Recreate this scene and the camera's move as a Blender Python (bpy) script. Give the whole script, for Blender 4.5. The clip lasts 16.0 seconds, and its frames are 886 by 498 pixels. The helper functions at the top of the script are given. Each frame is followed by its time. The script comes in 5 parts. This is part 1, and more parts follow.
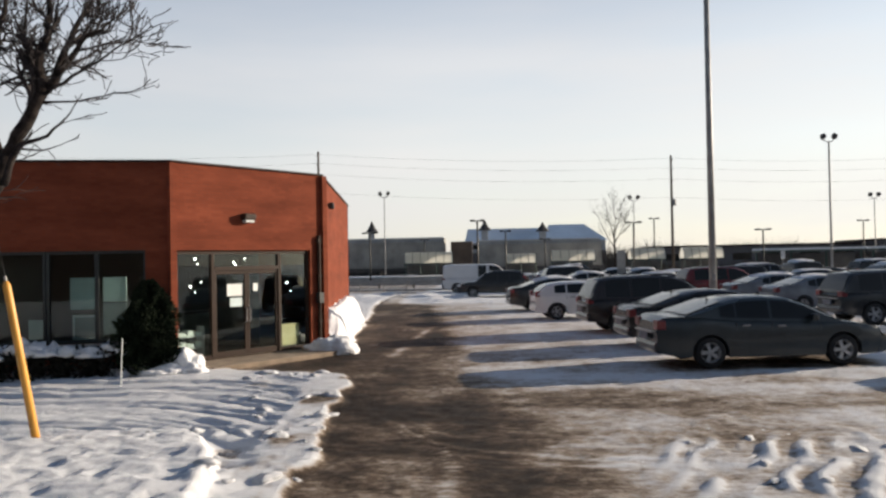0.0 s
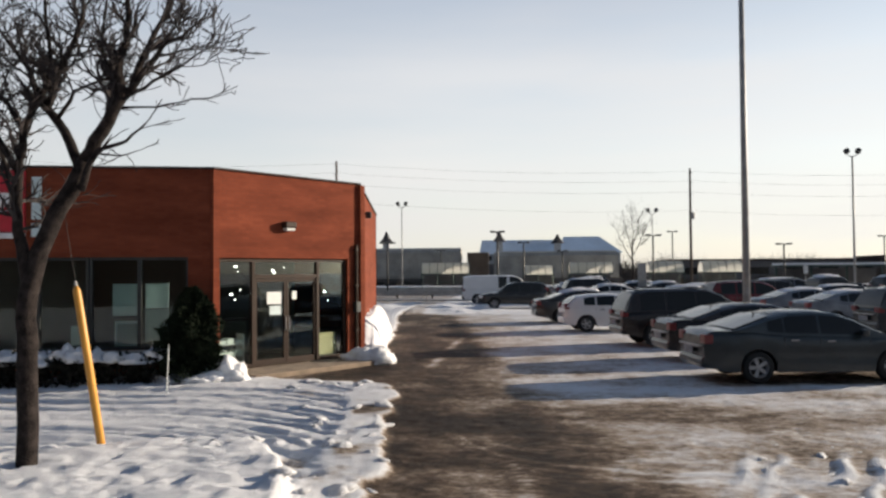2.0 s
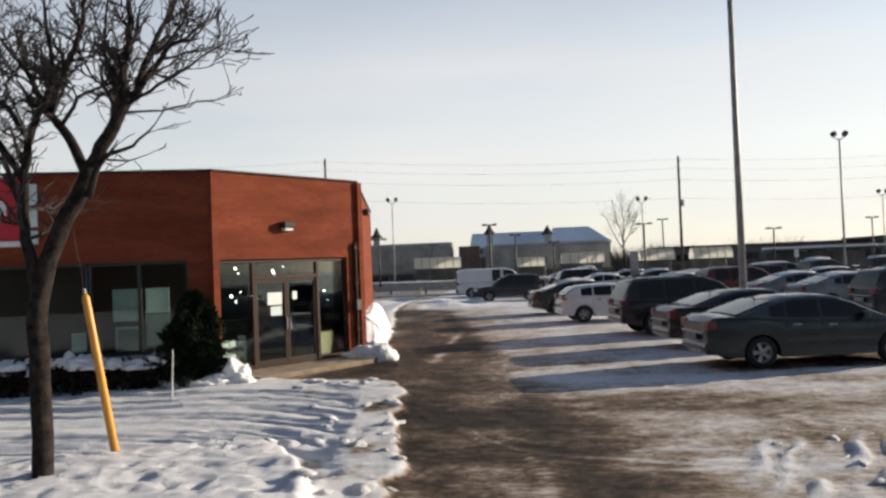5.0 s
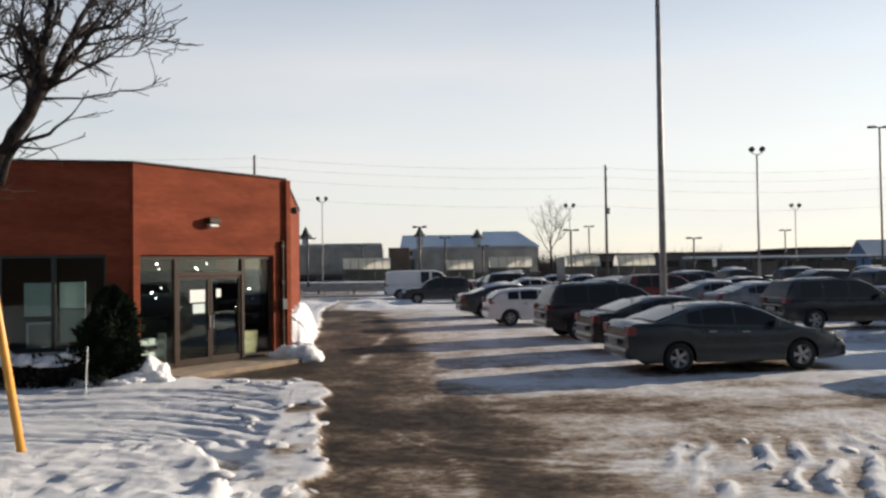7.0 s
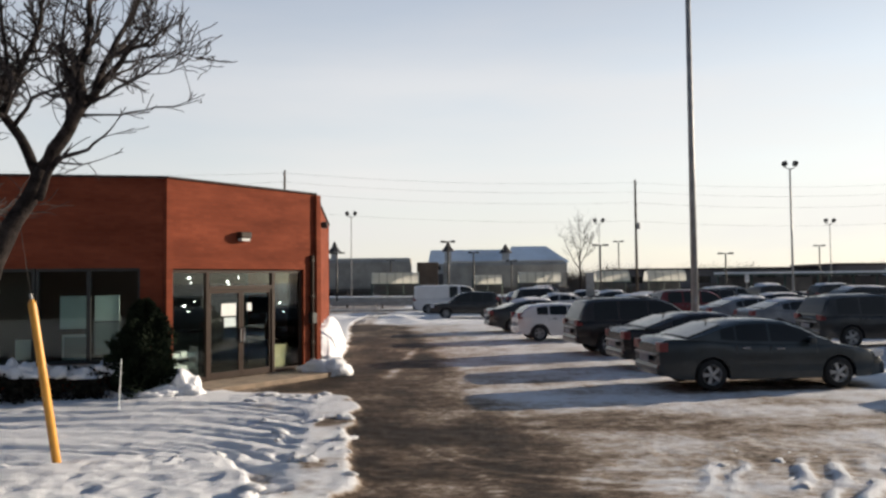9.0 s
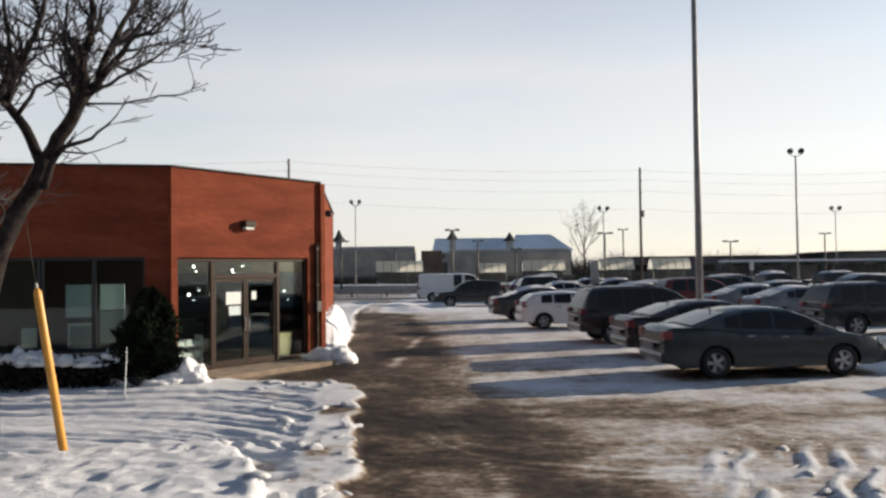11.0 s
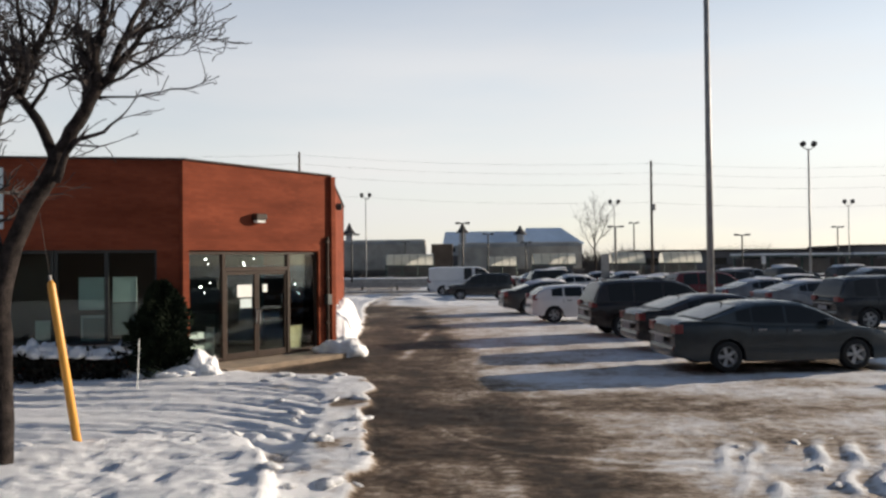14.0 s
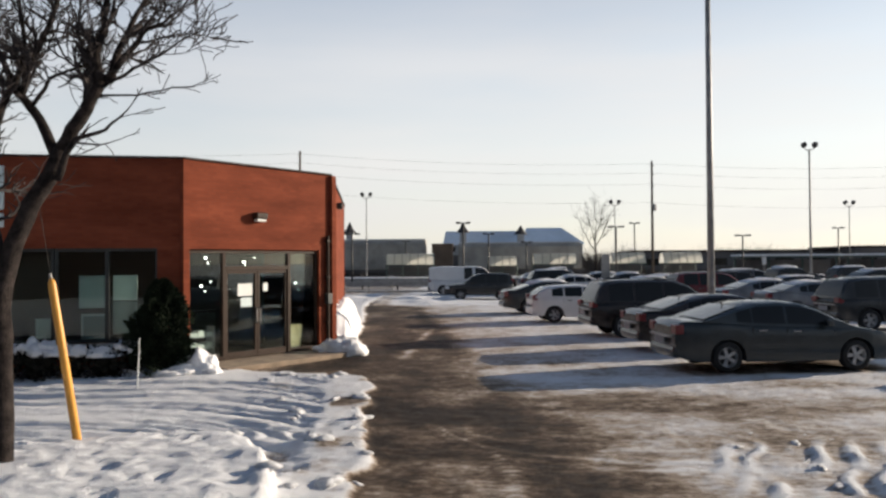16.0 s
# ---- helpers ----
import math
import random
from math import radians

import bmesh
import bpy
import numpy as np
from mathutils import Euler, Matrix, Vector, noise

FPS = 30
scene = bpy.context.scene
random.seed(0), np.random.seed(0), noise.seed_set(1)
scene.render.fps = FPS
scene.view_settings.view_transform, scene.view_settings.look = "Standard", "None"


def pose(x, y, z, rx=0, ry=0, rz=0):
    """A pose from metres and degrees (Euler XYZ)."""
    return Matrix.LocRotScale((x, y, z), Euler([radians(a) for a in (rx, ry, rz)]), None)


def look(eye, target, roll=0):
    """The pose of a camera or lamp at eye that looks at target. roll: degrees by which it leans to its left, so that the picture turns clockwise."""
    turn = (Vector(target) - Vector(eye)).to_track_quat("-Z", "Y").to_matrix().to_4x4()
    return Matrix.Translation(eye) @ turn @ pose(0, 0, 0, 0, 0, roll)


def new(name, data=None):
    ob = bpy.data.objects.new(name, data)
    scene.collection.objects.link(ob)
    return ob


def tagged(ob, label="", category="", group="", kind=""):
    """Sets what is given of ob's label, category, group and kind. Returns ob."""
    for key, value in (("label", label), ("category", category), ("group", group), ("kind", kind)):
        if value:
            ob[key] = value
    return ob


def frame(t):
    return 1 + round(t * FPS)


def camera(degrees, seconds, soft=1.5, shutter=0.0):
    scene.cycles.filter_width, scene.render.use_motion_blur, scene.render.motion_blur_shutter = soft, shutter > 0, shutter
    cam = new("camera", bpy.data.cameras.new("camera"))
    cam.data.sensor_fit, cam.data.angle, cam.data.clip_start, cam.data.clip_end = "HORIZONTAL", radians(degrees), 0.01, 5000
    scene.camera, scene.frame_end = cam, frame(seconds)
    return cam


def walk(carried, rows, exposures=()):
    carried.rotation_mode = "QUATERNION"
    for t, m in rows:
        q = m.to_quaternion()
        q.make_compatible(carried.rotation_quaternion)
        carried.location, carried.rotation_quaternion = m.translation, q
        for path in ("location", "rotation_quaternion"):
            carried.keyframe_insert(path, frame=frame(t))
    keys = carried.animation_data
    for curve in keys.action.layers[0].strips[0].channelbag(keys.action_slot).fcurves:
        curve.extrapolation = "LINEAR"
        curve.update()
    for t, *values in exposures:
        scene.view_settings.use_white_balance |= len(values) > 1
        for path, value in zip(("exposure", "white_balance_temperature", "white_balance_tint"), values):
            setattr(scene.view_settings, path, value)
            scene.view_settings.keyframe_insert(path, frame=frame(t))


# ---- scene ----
cam = camera(59.5, 16.0, soft=2.6)
PATH = [
    (0, (1.291, 0.024, 2.36), (1.151, 2.019, 2.391), -1.1),
    (0.5, (1.174, -0.018, 2.376), (1.057, 1.979, 2.408), -0.4),
    (1, (0.978, -0.024, 2.386), (0.851, 1.972, 2.428), -0.1),
    (1.5, (0.715, 0.03, 2.348), (0.552, 2.022, 2.404), -0.2),
    (2, (0.548, 0.048, 2.36), (0.382, 2.04, 2.419), -0.4),
    (2.5, (0.381, 0.059, 2.362), (0.199, 2.05, 2.418), -0.4),
    (3, (0.295, 0.073, 2.358), (0.09, 2.062, 2.396), -0.0),
    (5.3, (0.287, 0.05, 2.387), (0.152, 2.045, 2.433), -2.3),
    (5.5, (0.284, 0.053, 2.388), (0.163, 2.049, 2.446), -1.7),
    (6, (0.295, 0.041, 2.379), (0.275, 2.039, 2.442), -0.3),
    (6.5, (0.301, 0.05, 2.374), (0.343, 2.049, 2.409), -0.5),
    (7, (0.313, 0.048, 2.381), (0.355, 2.047, 2.425), -0.8),
    (7.5, (0.304, 0.053, 2.389), (0.349, 2.051, 2.459), -1.1),
    (8, (0.299, 0.052, 2.381), (0.287, 2.05, 2.476), -0.9),
    (8.5, (0.293, 0.055, 2.378), (0.273, 2.053, 2.462), -0.4),
    (9, (0.286, 0.05, 2.378), (0.256, 2.048, 2.461), -0.6),
    (9.5, (0.291, 0.051, 2.379), (0.258, 2.05, 2.449), -0.6),
    (12, (0.287, 0.06, 2.384), (0.238, 2.059, 2.431), -0.7),
    (12.5, (0.287, 0.059, 2.39), (0.234, 2.058, 2.431), -0.7),
    (13, (0.281, 0.052, 2.38), (0.223, 2.051, 2.42), -0.8),
    (13.5, (0.286, 0.056, 2.375), (0.22, 2.055, 2.415), -0.7),
    (14, (0.287, 0.048, 2.375), (0.219, 2.046, 2.411), -0.6),
    (14.5, (0.286, 0.06, 2.373), (0.221, 2.059, 2.41), -0.6),
    (15, (0.287, 0.05, 2.38), (0.219, 2.048, 2.412), -0.4),
    (15.5, (0.284, 0.057, 2.382), (0.213, 2.056, 2.413), -0.4),
    (16, (0.282, 0.052, 2.374), (0.213, 2.051, 2.409), -0.4),
]
walk(cam, [(t, look(*row)) for t, *row in PATH])

# ---- world, sun, exposure ----
SUN_AZ, SUN_EL = radians(25), radians(13.3)
world = bpy.data.worlds.new("world")
scene.world = world
world.use_nodes = True
wn, wl = world.node_tree.nodes, world.node_tree.links
wn.clear()
sky = wn.new("ShaderNodeTexSky")
sky.sky_type = "NISHITA"
sky.sun_disc = False
sky.sun_elevation = SUN_EL
sky.sun_rotation = radians(90) - SUN_AZ
sky.air_density, sky.dust_density, sky.ozone_density = 1.0, 0.6, 1.2
tc = wn.new("ShaderNodeTexCoord")
cmap = wn.new("ShaderNodeMapping")
cmap.inputs["Scale"].default_value = (1.2, 1.2, 7.0)
cloud = wn.new("ShaderNodeTexNoise")
cloud.inputs["Scale"].default_value = 1.6
cloud.inputs["Detail"].default_value = 6
cramp = wn.new("ShaderNodeValToRGB")
cramp.color_ramp.elements[0].position, cramp.color_ramp.elements[0].color = 0.32, (0.72, 0.72, 0.72, 1)
cramp.color_ramp.elements[1].position, cramp.color_ramp.elements[1].color = 0.62, (0.97, 0.97, 0.97, 1)
veil = wn.new("ShaderNodeMix")
veil.data_type = "RGBA"
split = wn.new("ShaderNodeSeparateXYZ")
height = wn.new("ShaderNodeValToRGB")
e = height.color_ramp.elements
e[0].position, e[0].color = 0.0, (0.93, 0.90, 0.85, 1)
e[1].position, e[1].color = 1.0, (0.09, 0.145, 0.25, 1)
for at_, c in ((0.14, (0.96, 0.95, 0.93, 1)), (0.25, (0.84, 0.86, 0.89, 1)), (0.35, (0.58, 0.64, 0.74, 1)), (0.50, (0.22, 0.30, 0.44, 1))):
    e.new(at_).color = c
haze = wn.new("ShaderNodeMix")
haze.data_type, haze.blend_type = "RGBA", "MULTIPLY"
haze.inputs["Factor"].default_value = 1.0
haze.inputs["B"].default_value = (5.3, 5.3, 5.3, 1)
bg = wn.new("ShaderNodeBackground")
bg.inputs["Strength"].default_value = 0.13
wout = wn.new("ShaderNodeOutputWorld")
wl.new(tc.outputs["Generated"], cmap.inputs["Vector"])
wl.new(cmap.outputs["Vector"], cloud.inputs["Vector"])
wl.new(cloud.outputs["Fac"], cramp.inputs["Fac"])
wl.new(cramp.outputs["Color"], veil.inputs["Factor"])
wl.new(sky.outputs["Color"], veil.inputs["A"])
wl.new(tc.outputs["Generated"], split.inputs[0])
wl.new(split.outputs["Z"], height.inputs["Fac"])
# the thin veil of cloud is brightest on the sun's side of the sky and thins out away from it
toward = wn.new("ShaderNodeVectorMath")
toward.operation = "DOT_PRODUCT"
toward.inputs[1].default_value = (0.72, 0.69, 0.0)
half = wn.new("ShaderNodeMath")
half.operation = "MULTIPLY_ADD"
half.inputs[1].default_value, half.inputs[2].default_value = 0.5, 0.5
thin = wn.new("ShaderNodeValToRGB")
thin.color_ramp.interpolation = "EASE"
e = thin.color_ramp.elements
e[0].position, e[0].color = 0.0, (0.22, 0.24, 0.28, 1)
e[1].position, e[1].color = 1.0, (1.0, 1.0, 0.99, 1)
for at_, c in ((0.40, (0.36, 0.38, 0.42, 1)), (0.63, (0.77, 0.78, 0.80, 1)), (0.85, (0.90, 0.90, 0.90, 1))):
    e.new(at_).color = c
glowing = wn.new("ShaderNodeMix")
glowing.data_type, glowing.blend_type = "RGBA", "MULTIPLY"
glowing.inputs["Factor"].default_value = 1.0
wl.new(tc.outputs["Generated"], toward.inputs[0])
wl.new(toward.outputs["Value"], half.inputs[0])
wl.new(half.outputs[0], thin.inputs["Fac"])
wl.new(height.outputs["Color"], glowing.inputs["A"])
wl.new(thin.outputs["Color"], glowing.inputs["B"])
wl.new(glowing.outputs["Result"], haze.inputs["A"])
wl.new(haze.outputs["Result"], veil.inputs["B"])
wl.new(veil.outputs["Result"], bg.inputs["Color"])
wl.new(bg.outputs["Background"], wout.inputs["Surface"])

sun = new("sun", bpy.data.lights.new("sun", "SUN"))
sun.data.energy, sun.data.angle, sun.data.color = 5.0, radians(0.6), (1.0, 0.85, 0.68)
sun.matrix_world = look((0, 0, 40), (-math.cos(SUN_AZ) * math.cos(SUN_EL), -math.sin(SUN_AZ) * math.cos(SUN_EL), 40 - math.sin(SUN_EL)))
scene.view_settings.exposure = 0.56


# ---- materials ----
def material(name, colour, rough=0.6, metal=0.0, vary=0.25, scale=4.0, fine=60.0, bump=0.15, second=None, coat=0.0, bump_dist=0.01, spec=0.5):
    """A surface with variation at two scales and fine relief, in object space."""
    m = bpy.data.materials.new(name)
    m.use_nodes = True
    n, l = m.node_tree.nodes, m.node_tree.links
    b = n["Principled BSDF"]
    b.inputs["Roughness"].default_value, b.inputs["Metallic"].default_value = rough, metal
    b.inputs["Coat Weight"].default_value = coat
    b.inputs["Specular IOR Level"].default_value = spec
    co = n.new("ShaderNodeTexCoord")
    big, small = n.new("ShaderNodeTexNoise"), n.new("ShaderNodeTexNoise")
    big.inputs["Scale"].default_value, big.inputs["Detail"].default_value = scale, 5
    small.inputs["Scale"].default_value, small.inputs["Detail"].default_value = fine, 3
    ramp = n.new("ShaderNodeValToRGB")
    dark = [c * (1 - vary) for c in colour]
    light = [min(1, c * (1 + vary * 0.6)) for c in colour] if second is None else second
    ramp.color_ramp.elements[0].position, ramp.color_ramp.elements[0].color = 0.32, (*dark, 1)
    ramp.color_ramp.elements[1].position, ramp.color_ramp.elements[1].color = 0.68, (*light, 1)
    add = n.new("ShaderNodeMath")
    add.operation = "MULTIPLY_ADD"
    add.inputs[1].default_value, add.inputs[2].default_value = 0.35, -0.175
    both = n.new("ShaderNodeMath")
    bp = n.new("ShaderNodeBump")
    bp.inputs["Strength"].default_value, bp.inputs["Distance"].default_value = bump, bump_dist
    for t in (big, small):
        l.new(co.outputs["Object"], t.inputs["Vector"])
    l.new(small.outputs["Fac"], add.inputs[0])
    l.new(big.outputs["Fac"], both.inputs[0])
    l.new(add.outputs[0], both.inputs[1])
    l.new(both.outputs[0], ramp.inputs["Fac"])
    l.new(ramp.outputs["Color"], b.inputs["Base Color"])
    l.new(small.outputs["Fac"], bp.inputs["Height"])
    l.new(bp.outputs["Normal"], b.inputs["Normal"])
    return m


def glass_material(name, tint, rough=0.03, clear=0.75):
    """A pane: clear with a mirror gloss that rises at grazing angles."""
    m = bpy.data.materials.new(name)
    m.use_nodes = True
    n, l = m.node_tree.nodes, m.node_tree.links
    n.remove(n["Principled BSDF"])
    tr, gl, mix = n.new("ShaderNodeBsdfTransparent"), n.new("ShaderNodeBsdfGlossy"), n.new("ShaderNodeMixShader")
    fr, gain = n.new("ShaderNodeFresnel"), n.new("ShaderNodeMath")
    fr.inputs["IOR"].default_value = 1.5
    gain.operation = "MULTIPLY_ADD"
    gain.inputs[1].default_value, gain.inputs[2].default_value = 1.0, 0.0
    tr.inputs["Color"].default_value = (*[c * clear for c in tint], 1)
    gl.inputs["Roughness"].default_value = rough
    l.new(fr.outputs[0], gain.inputs[0])
    l.new(gain.outputs[0], mix.inputs[0])
    l.new(tr.outputs[0], mix.inputs[1])
    l.new(gl.outputs[0], mix.inputs[2])
    l.new(mix.outputs[0], n["Material Output"].inputs["Surface"])
    return m


def glow_material(name, colour, strength):
    m = bpy.data.materials.new(name)
    m.use_nodes = True
    b = m.node_tree.nodes["Principled BSDF"]
    b.inputs["Emission Color"].default_value, b.inputs["Emission Strength"].default_value = (*colour, 1), strength
    return m


def brick_material(name, a, b2, mortar):
    """Brickwork in metres along the wall's own x and z."""
    m = bpy.data.materials.new(name)
    m.use_nodes = True
    n, l = m.node_tree.nodes, m.node_tree.links
    b = n["Principled BSDF"]
    b.inputs["Roughness"].default_value, b.inputs["Specular IOR Level"].default_value = 0.9, 0.12
    co, sep, com = n.new("ShaderNodeTexCoord"), n.new("ShaderNodeSeparateXYZ"), n.new("ShaderNodeCombineXYZ")
    br = n.new("ShaderNodeTexBrick")
    br.inputs["Scale"].default_value = 1.0
    br.inputs["Brick Width"].default_value, br.inputs["Row Height"].default_value = 0.21, 0.075
    br.inputs["Mortar Size"].default_value, br.inputs["Mortar Smooth"].default_value = 0.006, 0.3
    br.inputs["Color1"].default_value, br.inputs["Color2"].default_value, br.inputs["Mortar"].default_value = (*a, 1), (*b2, 1), (*mortar, 1)
    stain = n.new("ShaderNodeTexNoise")
    stain.inputs["Scale"].default_value, stain.inputs["Detail"].default_value = 1.1, 7
    mp = n.new("ShaderNodeMapping")
    mp.inputs["Scale"].default_value = (0.5, 0.5, 2.2)
    mul = n.new("ShaderNodeMix")
    mul.data_type, mul.blend_type = "RGBA", "MULTIPLY"
    mul.inputs["Factor"].default_value = 1.0
    ramp = n.new("ShaderNodeValToRGB")
    ramp.color_ramp.elements[0].position, ramp.color_ramp.elements[0].color = 0.3, (0.62, 0.60, 0.60, 1)
    ramp.color_ramp.elements[1].position, ramp.color_ramp.elements[1].color = 0.65, (1.0, 1.0, 1.0, 1)
    bp = n.new("ShaderNodeBump")
    bp.inputs["Strength"].default_value, bp.inputs["Distance"].default_value, bp.invert = 0.6, 0.006, True
    l.new(co.outputs["Object"], sep.inputs[0])
    l.new(sep.outputs["X"], com.inputs["X"])
    l.new(sep.outputs["Z"], com.inputs["Y"])
    l.new(com.outputs[0], br.inputs["Vector"])
    l.new(co.outputs["Object"], mp.inputs["Vector"])
    l.new(mp.outputs[0], stain.inputs["Vector"])
    l.new(stain.outputs["Fac"], ramp.inputs["Fac"])
    l.new(br.outputs["Color"], mul.inputs["A"])
    l.new(ramp.outputs["Color"], mul.inputs["B"])
    l.new(mul.outputs["Result"], b.inputs["Base Color"])
    l.new(br.outputs["Fac"], bp.inputs["Height"])
    l.new(bp.outputs["Normal"], b.inputs["Normal"])
    return m


def ground_material():
    """Asphalt, brown slush and snow, told apart by the mesh's 'cover' value and noise."""
    m = bpy.data.materials.new("snowy_ground")
    m.use_nodes = True
    n, l = m.node_tree.nodes, m.node_tree.links
    b = n["Principled BSDF"]
    co = n.new("ShaderNodeTexCoord")
    at = n.new("ShaderNodeAttribute")
    at.attribute_name = "cover"

    def tex(scale, detail, stretch, rough=0.6):
        mp, t = n.new("ShaderNodeMapping"), n.new("ShaderNodeTexNoise")
        mp.inputs["Scale"].default_value = stretch
        t.inputs["Scale"].default_value, t.inputs["Detail"].default_value, t.inputs["Roughness"].default_value = scale, detail, rough
        l.new(co.outputs["Object"], mp.inputs["Vector"])
        l.new(mp.outputs[0], t.inputs["Vector"])
        return t.outputs["Fac"]

    def math_node(op, x, y):
        q = n.new("ShaderNodeMath")
        q.operation = op
        for i, v in enumerate((x, y)):
            if isinstance(v, (int, float)):
                q.inputs[i].default_value = v
            else:
                l.new(v, q.inputs[i])
        return q.outputs[0]

    broad = tex(0.5, 7, (1.0, 0.7, 1), 0.7)
    streak = tex(1.7, 7, (0.75, 1.2, 1), 0.65)
    grit = tex(8, 8, (0.8, 1.2, 1), 0.75)
    v = math_node("ADD", at.outputs["Fac"], math_node("MULTIPLY", math_node("SUBTRACT", broad, 0.5), 1.15))
    v = math_node("ADD", v, math_node("MULTIPLY", math_node("SUBTRACT", streak, 0.5), 0.8))
    v = math_node("ADD", v, math_node("MULTIPLY", math_node("SUBTRACT", grit, 0.5), 1.0))
    ramp = n.new("ShaderNodeValToRGB")
    e = ramp.color_ramp.elements
    e[0].position, e[0].color = 0.0, (0.024, 0.017, 0.012, 1)
    e[1].position, e[1].color = 1.0, (0.71, 0.72, 0.74, 1)
    for pos, c in ((0.18, (0.050, 0.035, 0.025, 1)), (0.34, (0.135, 0.098, 0.070, 1)), (0.50, (0.32, 0.265, 0.215, 1)), (0.68, (0.54, 0.515, 0.50, 1)), (0.84, (0.66, 0.665, 0.68, 1))):
        q = e.new(pos)
        q.color = c
    l.new(v, ramp.inputs["Fac"])
    l.new(ramp.outputs["Color"], b.inputs["Base Color"])
    rr = n.new("ShaderNodeMapRange")
    rr.inputs["From Min"].default_value, rr.inputs["From Max"].default_value = 0.0, 0.6
    rr.inputs["To Min"].default_value, rr.inputs["To Max"].default_value = 0.72, 0.90
    l.new(v, rr.inputs["Value"])
    l.new(rr.outputs[0], b.inputs["Roughness"])
    b.inputs["Specular IOR Level"].default_value = 0.15
    bp = n.new("ShaderNodeBump")
    bp.inputs["Strength"].default_value, bp.inputs["Distance"].default_value = 0.6, 0.05
    hh = math_node("ADD", math_node("MULTIPLY", tex(6, 8, (1, 1.3, 1), 0.75), 1.3), math_node("MULTIPLY", streak, 0.8))
    l.new(hh, bp.inputs["Height"])
    l.new(bp.outputs["Normal"], b.inputs["Normal"])
    return m


M = {}
M["ground"] = ground_material()
M["snow"] = material("snow", (0.75, 0.76, 0.78), 0.75, vary=0.08, scale=2.5, fine=14, bump=0.7, bump_dist=0.05)
M["brick"] = brick_material("red_brick", (0.225, 0.058, 0.029), (0.188, 0.047, 0.024), (0.165, 0.053, 0.032))
M["cap"] = material("dark_metal_cap", (0.045, 0.030, 0.026), 0.7, 0.0, spec=0.2)
M["bronze"] = material("bronze_frame", (0.030, 0.016, 0.010), 0.5, 0.0, vary=0.2, spec=0.2)
M["black_frame"] = material("black_frame", (0.025, 0.03, 0.03), 0.5, 0.2)
M["glass"] = glass_material("window_glass", (0.88, 0.97, 0.95), 0.02, 0.88)
# inside wall colour lowered so that the room looks dim
M["plaster"] = material("dimmed_inside_wall", (0.055, 0.054, 0.050), 0.8, vary=0.1)
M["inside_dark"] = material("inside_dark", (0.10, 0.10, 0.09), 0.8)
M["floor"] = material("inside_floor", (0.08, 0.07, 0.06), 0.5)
M["concrete"] = material("concrete", (0.23, 0.175, 0.125), 0.85, vary=0.35, scale=3, fine=40, bump=0.3)
M["grey_concrete"] = material("grey_concrete", (0.38, 0.37, 0.35), 0.85, vary=0.25, scale=2, fine=30, bump=0.3)
M["paper"] = material("paper", (0.75, 0.78, 0.76), 0.8, vary=0.05)
M["cream"] = material("cream_card", (0.68, 0.60, 0.36), 0.8, vary=0.08)
M["board"] = material("white_board", (0.56, 0.66, 0.67), 0.6, vary=0.12)
M["glassy_board"] = material("grey_board", (0.20, 0.25, 0.26), 0.6, vary=0.12)
M["bulb"] = glow_material("lamp_glow", (1.0, 0.93, 0.82), 12.0)
M["yellow"] = material("yellow_plastic", (0.62, 0.30, 0.045), 0.45, vary=0.14, scale=3, fine=40)
M["bark"] = material("bark", (0.018, 0.014, 0.014), 0.95, spec=0.15, vary=0.5, scale=9, fine=45, bump=0.9, second=(0.042, 0.034, 0.031), bump_dist=0.02)
M["twig"] = material("twig_bark", (0.026, 0.020, 0.020), 0.85, vary=0.3)
M["leaf"] = material("dark_evergreen", (0.015, 0.022, 0.013), 0.95, vary=0.5, scale=6, spec=0.08)
M["hedge"] = material("hedge_twigs", (0.026, 0.025, 0.021), 0.95, vary=0.4, scale=6, spec=0.08)
M["galv"] = material("weathered_steel", (0.30, 0.295, 0.29), 0.55, 0.15, vary=0.25, scale=3)
M["pole_dark"] = material("dark_pole", (0.05, 0.048, 0.045), 0.55, 0.3)
M["wood_pole"] = material("wooden_pole", (0.085, 0.065, 0.05), 0.9, vary=0.3)
M["tyre"] = material("tyre_rubber", (0.018, 0.018, 0.018), 0.85)
M["alloy"] = material("alloy_rim", (0.42, 0.42, 0.42), 0.45, 0.3, vary=0.25, scale=8)
M["car_glass"] = material("car_window", (0.010, 0.012, 0.013), 0.10, vary=0.1, bump=0.0, spec=0.35)
M["trim"] = material("black_trim", (0.022, 0.022, 0.022), 0.55)
M["chrome"] = material("chrome", (0.36, 0.36, 0.37), 0.3, 1.0, vary=0.05, bump=0.0)
M["tail"] = material("tail_lens", (0.17, 0.008, 0.012), 0.4, vary=0.15, coat=0.3)
M["lens"] = material("headlamp_lens", (0.60, 0.60, 0.60), 0.12, vary=0.2, coat=0.6)
M["plate"] = material("plate", (0.24, 0.25, 0.27), 0.6)
for key, c in (("paint_green_grey", (0.026, 0.035, 0.039)), ("paint_black", (0.011, 0.011, 0.013)), ("paint_maroon", (0.015, 0.010, 0.010)), ("paint_white", (0.66, 0.66, 0.66)),
               ("paint_grey", (0.055, 0.058, 0.064)), ("paint_silver", (0.16, 0.175, 0.20)), ("paint_red", (0.12, 0.012, 0.014)), ("paint_blue", (0.03, 0.042, 0.075)), ("paint_charcoal", (0.022, 0.024, 0.026))):
    M[key] = material(key, c, 0.27, 0.10, vary=0.06 if key == "paint_white" else 0.25, scale=1.6, fine=25, bump=0.02, coat=0.2)
